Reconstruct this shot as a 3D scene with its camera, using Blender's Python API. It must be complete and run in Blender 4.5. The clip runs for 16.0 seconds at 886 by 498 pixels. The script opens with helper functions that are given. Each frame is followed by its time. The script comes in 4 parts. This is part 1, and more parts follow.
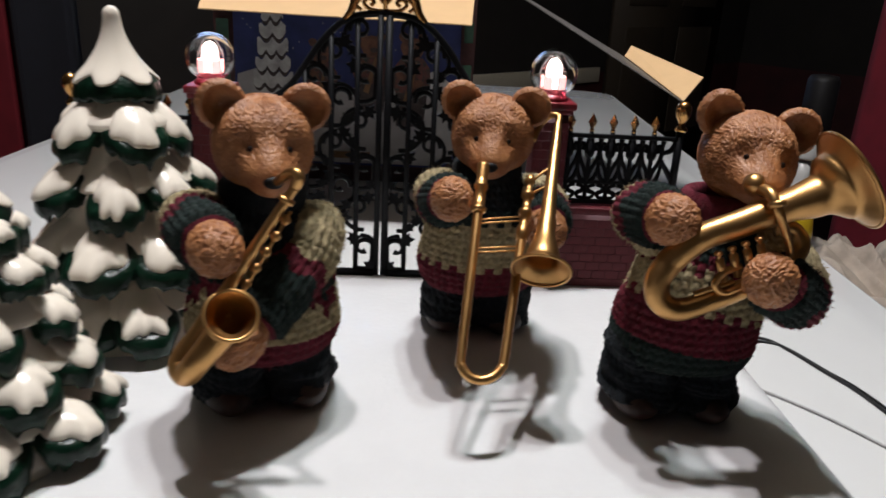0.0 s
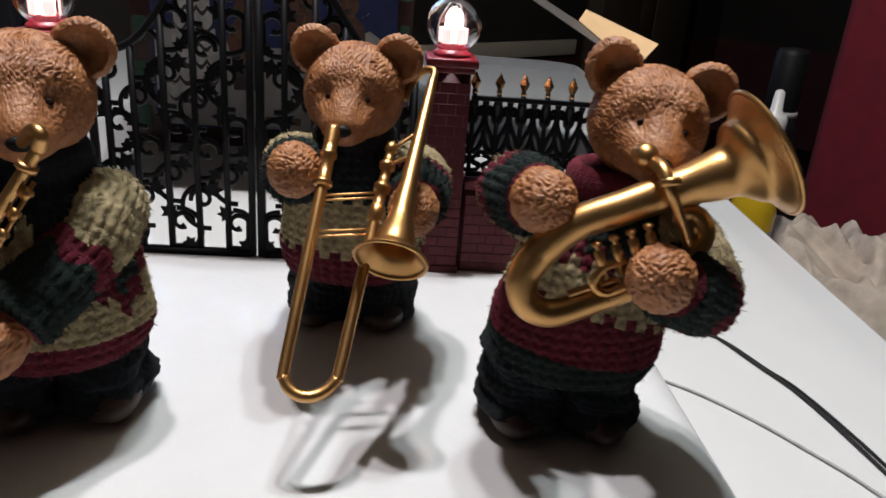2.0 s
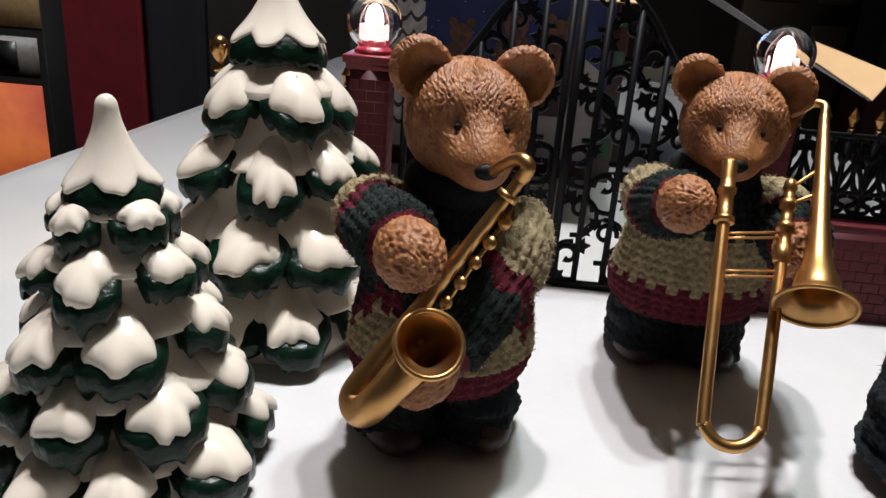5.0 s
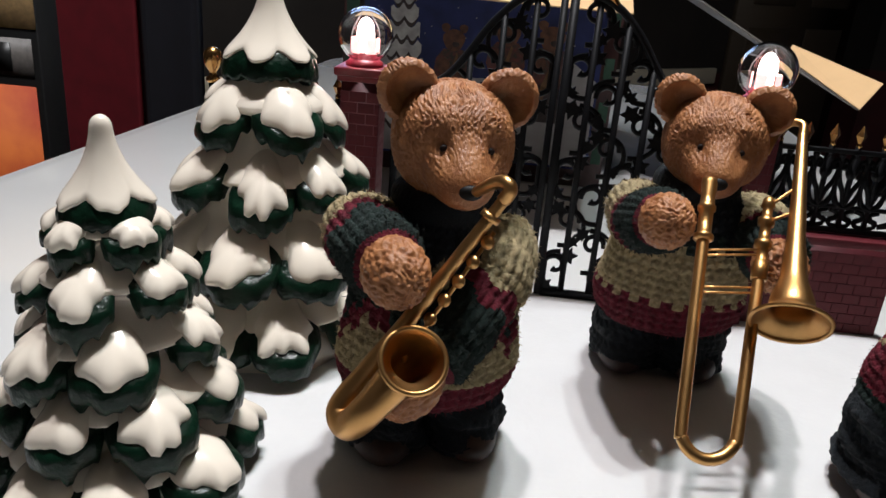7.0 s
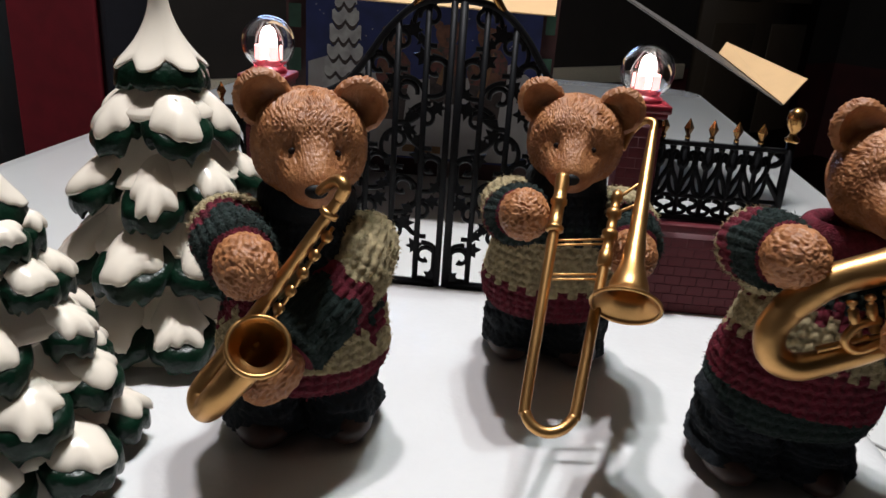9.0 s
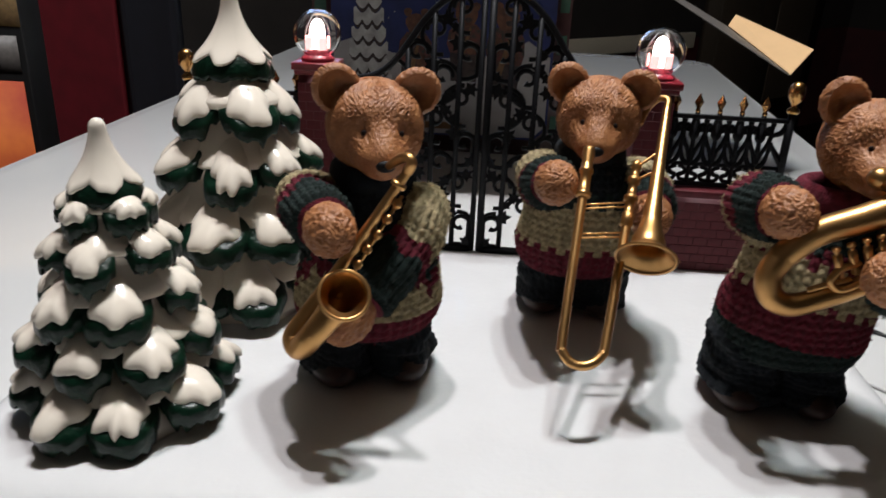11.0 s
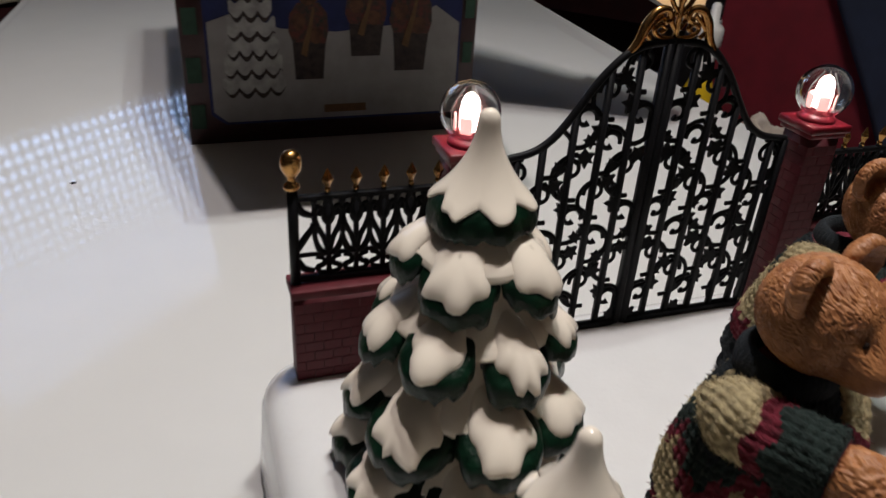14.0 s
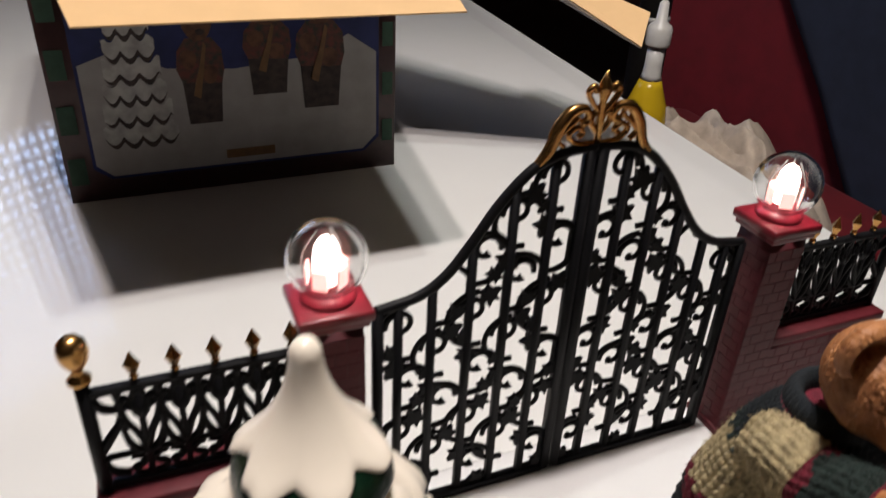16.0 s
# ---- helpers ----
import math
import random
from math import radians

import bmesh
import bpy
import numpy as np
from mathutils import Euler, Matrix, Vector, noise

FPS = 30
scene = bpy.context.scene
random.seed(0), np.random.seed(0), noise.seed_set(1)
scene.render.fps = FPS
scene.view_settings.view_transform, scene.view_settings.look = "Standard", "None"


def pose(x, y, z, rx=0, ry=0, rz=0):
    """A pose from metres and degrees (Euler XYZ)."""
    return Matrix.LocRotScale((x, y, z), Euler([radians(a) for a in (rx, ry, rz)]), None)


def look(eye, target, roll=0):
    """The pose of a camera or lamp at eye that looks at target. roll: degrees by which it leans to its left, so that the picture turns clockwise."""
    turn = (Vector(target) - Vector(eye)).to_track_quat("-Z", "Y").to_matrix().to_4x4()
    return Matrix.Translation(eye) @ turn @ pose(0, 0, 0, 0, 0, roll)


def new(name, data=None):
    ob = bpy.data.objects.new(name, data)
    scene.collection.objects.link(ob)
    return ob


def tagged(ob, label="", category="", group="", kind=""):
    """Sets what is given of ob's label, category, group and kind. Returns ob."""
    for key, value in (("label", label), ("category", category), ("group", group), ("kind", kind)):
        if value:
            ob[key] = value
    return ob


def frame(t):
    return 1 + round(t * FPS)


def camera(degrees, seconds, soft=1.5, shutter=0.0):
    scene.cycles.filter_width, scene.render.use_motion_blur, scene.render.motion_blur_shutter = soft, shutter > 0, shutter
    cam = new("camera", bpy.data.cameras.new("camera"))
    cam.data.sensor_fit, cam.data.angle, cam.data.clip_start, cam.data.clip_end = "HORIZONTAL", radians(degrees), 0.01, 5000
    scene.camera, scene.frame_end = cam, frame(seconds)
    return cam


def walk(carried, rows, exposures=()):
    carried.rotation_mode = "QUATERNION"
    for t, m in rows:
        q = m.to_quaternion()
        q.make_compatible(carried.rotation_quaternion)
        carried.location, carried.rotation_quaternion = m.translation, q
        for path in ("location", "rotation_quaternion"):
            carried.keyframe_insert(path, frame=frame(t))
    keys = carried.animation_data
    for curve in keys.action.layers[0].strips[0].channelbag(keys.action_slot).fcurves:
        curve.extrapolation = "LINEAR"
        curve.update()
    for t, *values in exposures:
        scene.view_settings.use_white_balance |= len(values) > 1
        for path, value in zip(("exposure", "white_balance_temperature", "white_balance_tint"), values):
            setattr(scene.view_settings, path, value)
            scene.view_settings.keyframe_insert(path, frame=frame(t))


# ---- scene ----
cam = camera(60.9, 16.0, soft=1.5, shutter=0.6)
PATH = [
    (0, (0.0119, -0.31526, 0.12646), (0.0264, -0.0332, 0.0254), 3.10),
    (0.5, (0.02908, -0.30166, 0.12609), (0.0457, -0.0203, 0.0234), 3.40),
    (1, (0.04561, -0.29105, 0.11982), (0.0642, -0.0093, 0.0185), 3.68),
    (1.5, (0.0551, -0.28085, 0.11588), (0.0767, -0.0003, 0.012), 3.94),
    (2, (0.04918, -0.27594, 0.11685), (0.0725, 0.0019, 0.0061), 4.54),
    (2.5, (0.04053, -0.26533, 0.11495), (0.0541, 0.013, 0.0038), 5.00),
    (3, (0.02876, -0.2594, 0.114), (0.0298, 0.0207, 0.0066), 4.37),
    (3.5, (0.01196, -0.2619, 0.11376), (0.0057, 0.0179, 0.0056), 4.53),
    (4, (-0.00386, -0.26385, 0.11332), (-0.018, 0.0167, 0.0081), 4.50),
    (4.5, (-0.01853, -0.26861, 0.11256), (-0.041, 0.0111, 0.0065), 4.20),
    (7, (-0.01675, -0.27354, 0.11804), (-0.0368, 0.0064, 0.012), 4.71),
    (7.5, (-0.00747, -0.27359, 0.11886), (-0.0238, 0.0066, 0.0128), 4.27),
    (8, (0.00474, -0.27101, 0.11823), (-0.0078, 0.0099, 0.0136), 4.09),
    (10.5, (0.01534, -0.3142, 0.13376), (0.0006, -0.0361, 0.0222), 3.56),
    (11, (0.00468, -0.31615, 0.13191), (-0.0118, -0.0397, 0.0166), 2.58),
    (11.5, (-0.01329, -0.31488, 0.13797), (-0.0218, -0.0418, 0.014), 2.43),
    (12, (-0.04962, -0.30545, 0.14614), (-0.0419, -0.0364, 0.0136), 2.49),
    (12.5, (-0.09144, -0.29997, 0.14787), (-0.0686, -0.0337, 0.0116), 3.13),
    (13, (-0.13346, -0.27807, 0.15843), (-0.0896, -0.0171, 0.0172), 2.55),
    (13.5, (-0.14979, -0.24327, 0.16477), (-0.0816, 0.0106, 0.0202), 3.04),
    (14, (-0.15456, -0.21113, 0.16993), (-0.0635, 0.034, 0.0229), 3.80),
    (14.5, (-0.1513, -0.18783, 0.16979), (-0.048, 0.0511, 0.0206), 3.90),
    (15, (-0.1398, -0.17166, 0.17225), (-0.0301, 0.0647, 0.0235), 4.34),
    (15.5, (-0.1277, -0.15998, 0.17278), (-0.018, 0.0769, 0.0249), 4.55),
    (16, (-0.10512, -0.14774, 0.18422), (-0.0015, 0.0893, 0.0323), 2.95),
]
walk(cam, [(t, look(eye, target, roll)) for t, eye, target, roll in PATH],
     [(0, -0.08, 6200, 10), (2, 0.0, 6200, 10), (4.5, 0.12, 6200, 10), (8, 0.03, 6150, 9), (10.5, 0.0, 6150, 9), (11.5, -0.17, 6250, 9), (12.5, -0.3, 6350, 10), (13, -0.42, 6400, 10), (14.5, -0.48, 6650, 12), (15.5, -0.2, 6750, 13), (16, -0.1, 6800, 13)])

# ---- world and lamps ----
TABLE_Z = -0.045
world = bpy.data.worlds.new("dim_room")
world.use_nodes = True
scene.world = world
world.node_tree.nodes["Background"].inputs["Color"].default_value = (1.0, 0.82, 0.62, 1)
world.node_tree.nodes["Background"].inputs["Strength"].default_value = 0.003
BULBS = [(-0.085, 0.015, 1.0, 24.0, (0.97, 0.89, 0.88)), (0.025, 0.03, 1.01, 20.0, (0.95, 0.93, 0.91)), (0.10, 0.09, 1.02, 13.0, (0.90, 0.97, 0.95))]
for bx, by, bz, watts, tint in BULBS:
    lamp = bpy.data.lights.new("ceiling_bulb_light", "POINT")
    lamp.energy, lamp.color, lamp.shadow_soft_size = watts, tint, 0.018
    new("ceiling_bulb_light", lamp).location = (bx, by, bz)


# ---- materials ----
def material(name, color, rough=0.5, metal=0.0, vary=0.15, size=200.0, bump=0.0, bump_size=800.0, coat=0.0, mottle=None):
    m = bpy.data.materials.new(name)
    m.use_nodes = True
    n, l = m.node_tree.nodes, m.node_tree.links
    b = n["Principled BSDF"]
    b.inputs["Roughness"].default_value, b.inputs["Metallic"].default_value = rough, metal
    b.inputs["Coat Weight"].default_value = coat
    b.inputs["Coat Roughness"].default_value = 0.08
    co = n.new("ShaderNodeTexCoord")
    tex = n.new("ShaderNodeTexNoise")
    tex.inputs["Scale"].default_value, tex.inputs["Detail"].default_value = size, 5.0
    l.new(co.outputs["Object"], tex.inputs["Vector"])
    ramp = n.new("ShaderNodeValToRGB")
    other = mottle or [c * (1 - 2 * vary) for c in color]
    ramp.color_ramp.elements[0].color, ramp.color_ramp.elements[1].color = (*other, 1), (*color, 1)
    ramp.color_ramp.elements[0].position, ramp.color_ramp.elements[1].position = 0.3, 0.65
    l.new(tex.outputs["Fac"], ramp.inputs["Fac"])
    l.new(ramp.outputs["Color"], b.inputs["Base Color"])
    if bump:
        fine = n.new("ShaderNodeTexNoise")
        fine.inputs["Scale"].default_value, fine.inputs["Detail"].default_value = bump_size, 4.0
        l.new(co.outputs["Object"], fine.inputs["Vector"])
        bm_node = n.new("ShaderNodeBump")
        bm_node.inputs["Strength"].default_value, bm_node.inputs["Distance"].default_value = bump, 0.001
        l.new(fine.outputs["Fac"], bm_node.inputs["Height"])
        l.new(bm_node.outputs["Normal"], b.inputs["Normal"])
    return m


WHITE_TABLE = material("white_laminate", (0.67, 0.665, 0.65), 0.055, vary=0.01, size=30)
PLATE = material("white_plastic", (0.69, 0.685, 0.68), 0.075, vary=0.02, size=60, bump=0.10, bump_size=420)
BRICK = material("maroon_brick_plastic", (0.108, 0.011, 0.017), 0.55, vary=0.12, size=300)
BRICK.node_tree.nodes["Principled BSDF"].inputs["Specular IOR Level"].default_value = 0.3
IRON = material("black_plastic", (0.005, 0.005, 0.006), 0.5)
IRON.node_tree.nodes["Principled BSDF"].inputs["Specular IOR Level"].default_value = 0.14
BRASS = material("satin_brass", (0.60, 0.335, 0.125), 0.36, 1.0, vary=0.12, size=120, bump=0.05, bump_size=1500)
FUR = material("painted_fur", (0.42, 0.18, 0.066), 0.5, size=300, mottle=(0.27, 0.10, 0.036), bump=0.3, bump_size=1400)
GREEN_WOOL = material("green_wool", (0.010, 0.022, 0.018), 0.95, vary=0.25, size=500, bump=0.7, bump_size=2200)
RED_WOOL = material("red_wool", (0.16, 0.01, 0.025), 0.95, vary=0.25, size=500, bump=0.7, bump_size=2200)
CREAM_WOOL = material("cream_wool", (0.45, 0.36, 0.20), 0.95, vary=0.25, size=500, bump=0.7, bump_size=2200)
TROUSER = material("black_wool", (0.006, 0.010, 0.014), 0.95, vary=0.25, size=500, bump=0.7, bump_size=2200)
SNOW = material("glazed_snow", (0.87, 0.78, 0.66), 0.17, vary=0.03, size=60)
PINE = material("glazed_green", (0.004, 0.022, 0.011), 0.3, vary=0.3, size=250, bump=0.5, bump_size=420)
PINE.node_tree.nodes["Principled BSDF"].inputs["Specular IOR Level"].default_value = 0.28
CARTON = material("kraft_card", (0.62, 0.40, 0.20), 0.8, vary=0.04, size=40)
PRINT = material("printed_card", (0.045, 0.016, 0.015), 0.5)
MAROON = material("maroon_cloth", (0.16, 0.005, 0.012), 0.9, vary=0.12, size=25)
WAINSCOT = material("dark_maroon_wainscot", (0.055, 0.006, 0.007), 0.7, vary=0.2, size=8)
WALL = material("dark_wall", (0.02, 0.015, 0.012), 0.8, vary=0.2, size=6)


# ---- mesh helpers ----
def part(name, bm, mat, parent=None, label="", smooth=True):
    me = bpy.data.meshes.new(name)
    bm.normal_update()
    bm.to_mesh(me)
    bm.free()
    for m in mat if isinstance(mat, (list, tuple)) else [mat]:
        me.materials.append(m)
    if smooth:
        me.polygons.foreach_set("use_smooth", [True] * len(me.polygons))
    ob = new(name, me)
    if parent:
        ob.parent = parent
    if label:
        ob["label"] = label
    return ob


def empty(name, at=(0, 0, 0), turn=0.0):
    ob = new(name)
    ob.empty_display_size = 0.01
    ob.matrix_basis = pose(*at, 0, 0, turn)
    return ob


def box(x0, x1, y0, y1, z0, z1, bev=0.0, seg=2, bm=None):
    own = bm or bmesh.new()
    r = bmesh.ops.create_cube(own, size=1.0)
    vs = r["verts"]
    for v in vs:
        v.co = ((x0 + x1) / 2 + v.co.x * (x1 - x0), (y0 + y1) / 2 + v.co.y * (y1 - y0), (z0 + z1) / 2 + v.co.z * (z1 - z0))
    if bev:
        es = list({e for v in vs for e in v.link_edges})
        bmesh.ops.bevel(own, geom=es, offset=bev, segments=seg, profile=0.5, affect="EDGES")
    return own


def ball(c, r, u=24, v=16, bm=None, m=None):
    own = bm or bmesh.new()
    rr = r if isinstance(r, (tuple, list)) else (r, r, r)
    mat = Matrix.Translation(c) @ (m or Matrix.Identity(4)) @ Matrix.Diagonal((*rr, 1))
    bmesh.ops.create_uvsphere(own, u_segments=u, v_segments=v, radius=1.0, matrix=mat)
    return own


def lerp(a, b, k):
    return a + (b - a) * k


def curve(pts, n):
    """n points on a smooth curve through pts."""
    p = [Vector(q) for q in pts]
    out = []
    for k in range(n):
        s = k / (n - 1) * (len(p) - 1)
        i = min(int(s), len(p) - 2)
        t = s - i
        p0, p1, p2, p3 = p[max(i - 1, 0)], p[i], p[i + 1], p[min(i + 2, len(p) - 1)]
        out.append(0.5 * (2 * p1 + (p2 - p0) * t + (2 * p0 - 5 * p1 + 4 * p2 - p3) * t * t + (3 * p1 - p0 - 3 * p2 + p3) * t ** 3))
    return out


def tube(pts, rad, seg=10, n=0, bm=None, caps=True, flat=1.0):
    """A swept tube; rad is one radius or one for each control point."""
    own = bm or bmesh.new()
    n = n or max(2, (len(pts) - 1) * 6 + 1)
    c = curve(pts, n) if len(pts) > 2 else [Vector(pts[0]).lerp(Vector(pts[1]), k / (n - 1)) for k in range(n)]
    rads = rad if isinstance(rad, (list, tuple)) else [rad] * len(pts)
    side = None
    rings = []
    for k in range(n):
        d = (c[min(k + 1, n - 1)] - c[max(k - 1, 0)]).normalized()
        if side is None:
            side = d.orthogonal().normalized() if abs(d.y) > 0.9 else d.cross(Vector((0, 1, 0))).normalized()
        side = (side - d * side.dot(d)).normalized()
        up = d.cross(side)
        s = k / (n - 1) * (len(rads) - 1)
        i = min(int(s), len(rads) - 2)
        f = s - i
        r = lerp(rads[i], rads[i + 1], f * f * (3 - 2 * f))
        rings.append([own.verts.new(c[k] + (side * math.cos(a) + up * math.sin(a) * flat) * r) for a in (2 * math.pi * j / seg for j in range(seg))])
    for a, b in zip(rings, rings[1:]):
        for j in range(seg):
            own.faces.new((a[j], a[(j + 1) % seg], b[(j + 1) % seg], b[j]))
    if caps:
        own.faces.new(rings[0][::-1])
        own.faces.new(rings[-1])
    return own


def surf(nu, nv, f, mats=None, bm=None, cap0=False, cap1=False):
    """A surface closed in u; f(u, v) gives a point, mats(u, v) a material slot."""
    own = bm or bmesh.new()
    rows = [[own.verts.new(f(i / nu, j / nv)) for i in range(nu)] for j in range(nv + 1)]
    for j in range(nv):
        for i in range(nu):
            q = own.faces.new((rows[j][i], rows[j][(i + 1) % nu], rows[j + 1][(i + 1) % nu], rows[j + 1][i]))
            if mats:
                q.material_index = mats((i + 0.5) / nu, (j + 0.5) / nv)
    if cap0:
        own.faces.new(rows[0][::-1])
    if cap1:
        own.faces.new(rows[-1])
    return own


def lathe(profile, seg=24, at=(0, 0, 0), turn=None, bm=None, caps=True):
    """profile: (radius, height) pairs."""
    m = Matrix.Translation(at) @ (turn or Matrix.Identity(4))
    k = len(profile) - 1
    return surf(seg, k, lambda u, v: m @ Vector((profile[round(v * k)][0] * math.cos(2 * math.pi * u), profile[round(v * k)][0] * math.sin(2 * math.pi * u), profile[round(v * k)][1])), None, bm, caps, caps)


def aim(d):
    """The turn that takes z to d."""
    return Vector(d).to_track_quat("Z", "Y").to_matrix().to_4x4()


def prism(outline, d, plane="xz", bm=None, off=0.0):
    """A flat plate from a 2D outline, d thick, standing in xz or lying in xy."""
    own = bm or bmesh.new()
    put = (lambda p, w: (p[0], w, p[1])) if plane == "xz" else (lambda p, w: (p[0], p[1], w))
    a = [own.verts.new(put(p, off - d / 2)) for p in outline]
    b = [own.verts.new(put(p, off + d / 2)) for p in outline]
    own.faces.new(a)
    own.faces.new(b[::-1])
    for i in range(len(a)):
        j = (i + 1) % len(a)
        own.faces.new((a[j], a[i], b[i], b[j]))
    bmesh.ops.recalc_face_normals(own, faces=own.faces)
    return own


def glow(name, color, power):
    m = bpy.data.materials.new(name)
    m.use_nodes = True
    b = m.node_tree.nodes["Principled BSDF"]
    b.inputs["Base Color"].default_value = (*color, 1)
    b.inputs["Emission Color"].default_value = (*color, 1)
    b.inputs["Emission Strength"].default_value = power
    return m


def glass(name, color, rough=0.0, ior=1.45, clear=1.0):
    m = bpy.data.materials.new(name)
    m.use_nodes = True
    b = m.node_tree.nodes["Principled BSDF"]
    b.inputs["Base Color"].default_value = (*color, 1)
    b.inputs["Transmission Weight"].default_value = clear
    b.inputs["Roughness"].default_value = rough
    b.inputs["IOR"].default_value = ior
    return m


GLOBE = glass("clear_globe_plastic", (1, 1, 1), 0.0, 1.45, 1.0)
LED = glow("white_led", (1.0, 0.86, 0.80), 7.0)
# glow standing in for the red socket as refracted by the globe
SOCKET_GLEAM = glow("socket_gleam_glow", (1.0, 0.48, 0.44), 1.3)
RED_BASE = material("red_plastic", (0.17, 0.01, 0.018), 0.3)
GOLD = material("gold_plating", (0.54, 0.29, 0.10), 0.25, 1.0, vary=0.1, size=300)
DARK_RUBBER = material("dark_base", (0.02, 0.02, 0.022), 0.6)
LEATHER = material("brown_shoe_paint", (0.045, 0.02, 0.013), 0.5, vary=0.3, size=400)
BLACK_GLOSS = material("black_gloss", (0.006, 0.005, 0.005), 0.55)
BLACK_GLOSS.node_tree.nodes["Principled BSDF"].inputs["Specular IOR Level"].default_value = 0.2
NAVY = material("navy_cloth", (0.014, 0.02, 0.042), 0.9, vary=0.15, size=30)
# navy cloth again, darkened to carry the weaker light on the left
COAT = material("navy_cloth_darkened", (0.003, 0.003, 0.007), 0.95, vary=0.15, size=30)
CLOTH = material("off_white_cloth", (0.60, 0.50, 0.41), 0.95, vary=0.15, size=40)
CORD = material("black_cord", (0.012, 0.012, 0.012), 0.4)
GREY_WIRE = material("grey_wire", (0.35, 0.34, 0.33), 0.4)
YELLOW = material("yellow_liquid", (0.58, 0.38, 0.015), 0.2, vary=0.04, size=20)
CREAM_PAINT = material("cream_paint", (0.35, 0.3, 0.22), 0.5)
WOOD_DARK = material("dark_wood", (0.05, 0.03, 0.018), 0.5, vary=0.3, size=15)
ORANGE = material("orange_print", (0.7, 0.16, 0.02), 0.7, mottle=(0.4, 0.03, 0.01), size=12)
TAN_CARD = material("tan_card", (0.5, 0.32, 0.14), 0.7)

# ---- table, base, room ----
def turned(x, y, a=math.radians(-3.4)):
    return (x * math.cos(a) - y * math.sin(a), x * math.sin(a) + y * math.cos(a))


def rounded(x0, x1, y0, y1, r, k=8):
    out = []
    for cx, cy, a0 in ((x1 - r, y1 - r, 0), (x0 + r, y1 - r, 90), (x0 + r, y0 + r, 180), (x1 - r, y0 + r, 270)):
        out += [(cx + r * math.cos(math.radians(a0 + 90 * i / k)), cy + r * math.sin(math.radians(a0 + 90 * i / k))) for i in range(k + 1)]
    return out


table = empty("table", (0, 0, 0))
bm = prism([turned(x, y) for x, y in rounded(-0.38, 0.296, -0.75, 1.03, 0.06)], 0.03, "xy", None, TABLE_Z - 0.015)
bmesh.ops.bevel(bm, geom=[e for e in bm.edges if abs(e.verts[0].co.z - e.verts[1].co.z) < 1e-5], offset=0.004, segments=3, profile=0.5, affect="EDGES")
part("tabletop", bm, WHITE_TABLE, table)
for x, y in ((-0.31, -0.66), (0.22, -0.66), (-0.31, 0.95), (0.22, 0.95)):
    x, y = turned(x, y)
    part("leg", box(x - 0.03, x + 0.03, y - 0.03, y + 0.03, -0.795, TABLE_Z - 0.0285, 0.004), WHITE_TABLE, table)
tagged(table, "white laminate table with rounded corners", "table")

base = empty("display_base", (0, 0, TABLE_Z))


def slab(outset, z, r=0.020):
    return [Vector((x, y, z)) for x, y in rounded(-0.139 - outset, 0.14 + outset, -0.179 - outset, 0.014 + outset, r)]


def ringed(levels):
    own = bmesh.new()
    rows = [[own.verts.new(p) for p in slab(o, z)] for o, z in levels]
    for a, b in zip(rows, rows[1:]):
        for i in range(len(a)):
            j = (i + 1) % len(a)
            own.faces.new((a[i], a[j], b[j], b[i]))
    own.faces.new(rows[-1])
    own.faces.new(rows[0][::-1])
    return own


h = -TABLE_Z
part("top_shell", ringed([(0.0035, 0.008), (0.003, 0.016), (0.0015, h - 0.01)] + [(0.001 - 0.0125 * (1 - math.cos(a)), h - 0.0085 * (1 - math.sin(a))) for a in (math.radians(6 * i) for i in range(16))]), PLATE, base)
part("foot", ringed([(0.001, 0.0), (0.001, 0.0079)]), DARK_RUBBER, base, "dark plastic foot")
tagged(base, "glossy white plastic snow base with dark foot", "display base")

FLOOR_Z = -0.795
# the room stands askew to the table
ROOM = Matrix.Translation((-0.54, 2.1, 0)) @ pose(0, 0, 0, 0, 0, 41) @ Matrix.Translation((0.54, -2.0, 0))
room_floor = part("floor", box(-2.7, 2.9, -2.1, 2.1, FLOOR_Z - 0.05, FLOOR_Z), WOOD_DARK)
room_floor.matrix_basis = ROOM
tagged(room_floor, "dark wooden floor", "floor", kind="structure")
room_ceiling = part("ceiling", box(-2.7, 2.9, -2.1, 2.1, 1.62, 1.67), CREAM_PAINT)
room_ceiling.matrix_basis = ROOM
tagged(room_ceiling, "cream ceiling", "ceiling", kind="structure")


def wall(name, x0, x1, y0, y1, parts):
    w = empty(name)
    w.matrix_basis = ROOM
    for z0, z1, a, b, mat, nm in parts:
        if x1 - x0 > y1 - y0:
            part(nm, box(a, b, y0, y1, z0, z1), mat, w, "", False)
        else:
            part(nm, box(x0, x1, a, b, z0, z1), mat, w, "", False)
    tagged(w, "dim brown wall over maroon wainscot", "wall", kind="structure")
    return w


WY = 2.0
WX0, WX1, WZ0, WZ1 = -1.06, 0.15, 0.385, 1.3
wall("wall_north", -2.6, 2.8, WY, WY + 0.1, [
    (FLOOR_Z, -0.255, -2.6, 2.8, WAINSCOT, "wainscot"), (-0.255, WZ0, -2.6, 2.8, WALL, "upper_wall"), (WZ1, 1.62, -2.6, 2.8, WALL, "upper_wall"),
    (WZ0, WZ1, -2.6, WX0, WALL, "upper_wall"), (WZ0, WZ1, WX1, 2.8, WALL, "upper_wall")])
wall("wall_south", -2.6, 2.8, -2.1, -2.0, [(FLOOR_Z, -0.255, -2.6, 2.8, WAINSCOT, "wainscot"), (-0.255, 1.62, -2.6, 2.8, WALL, "upper_wall")])
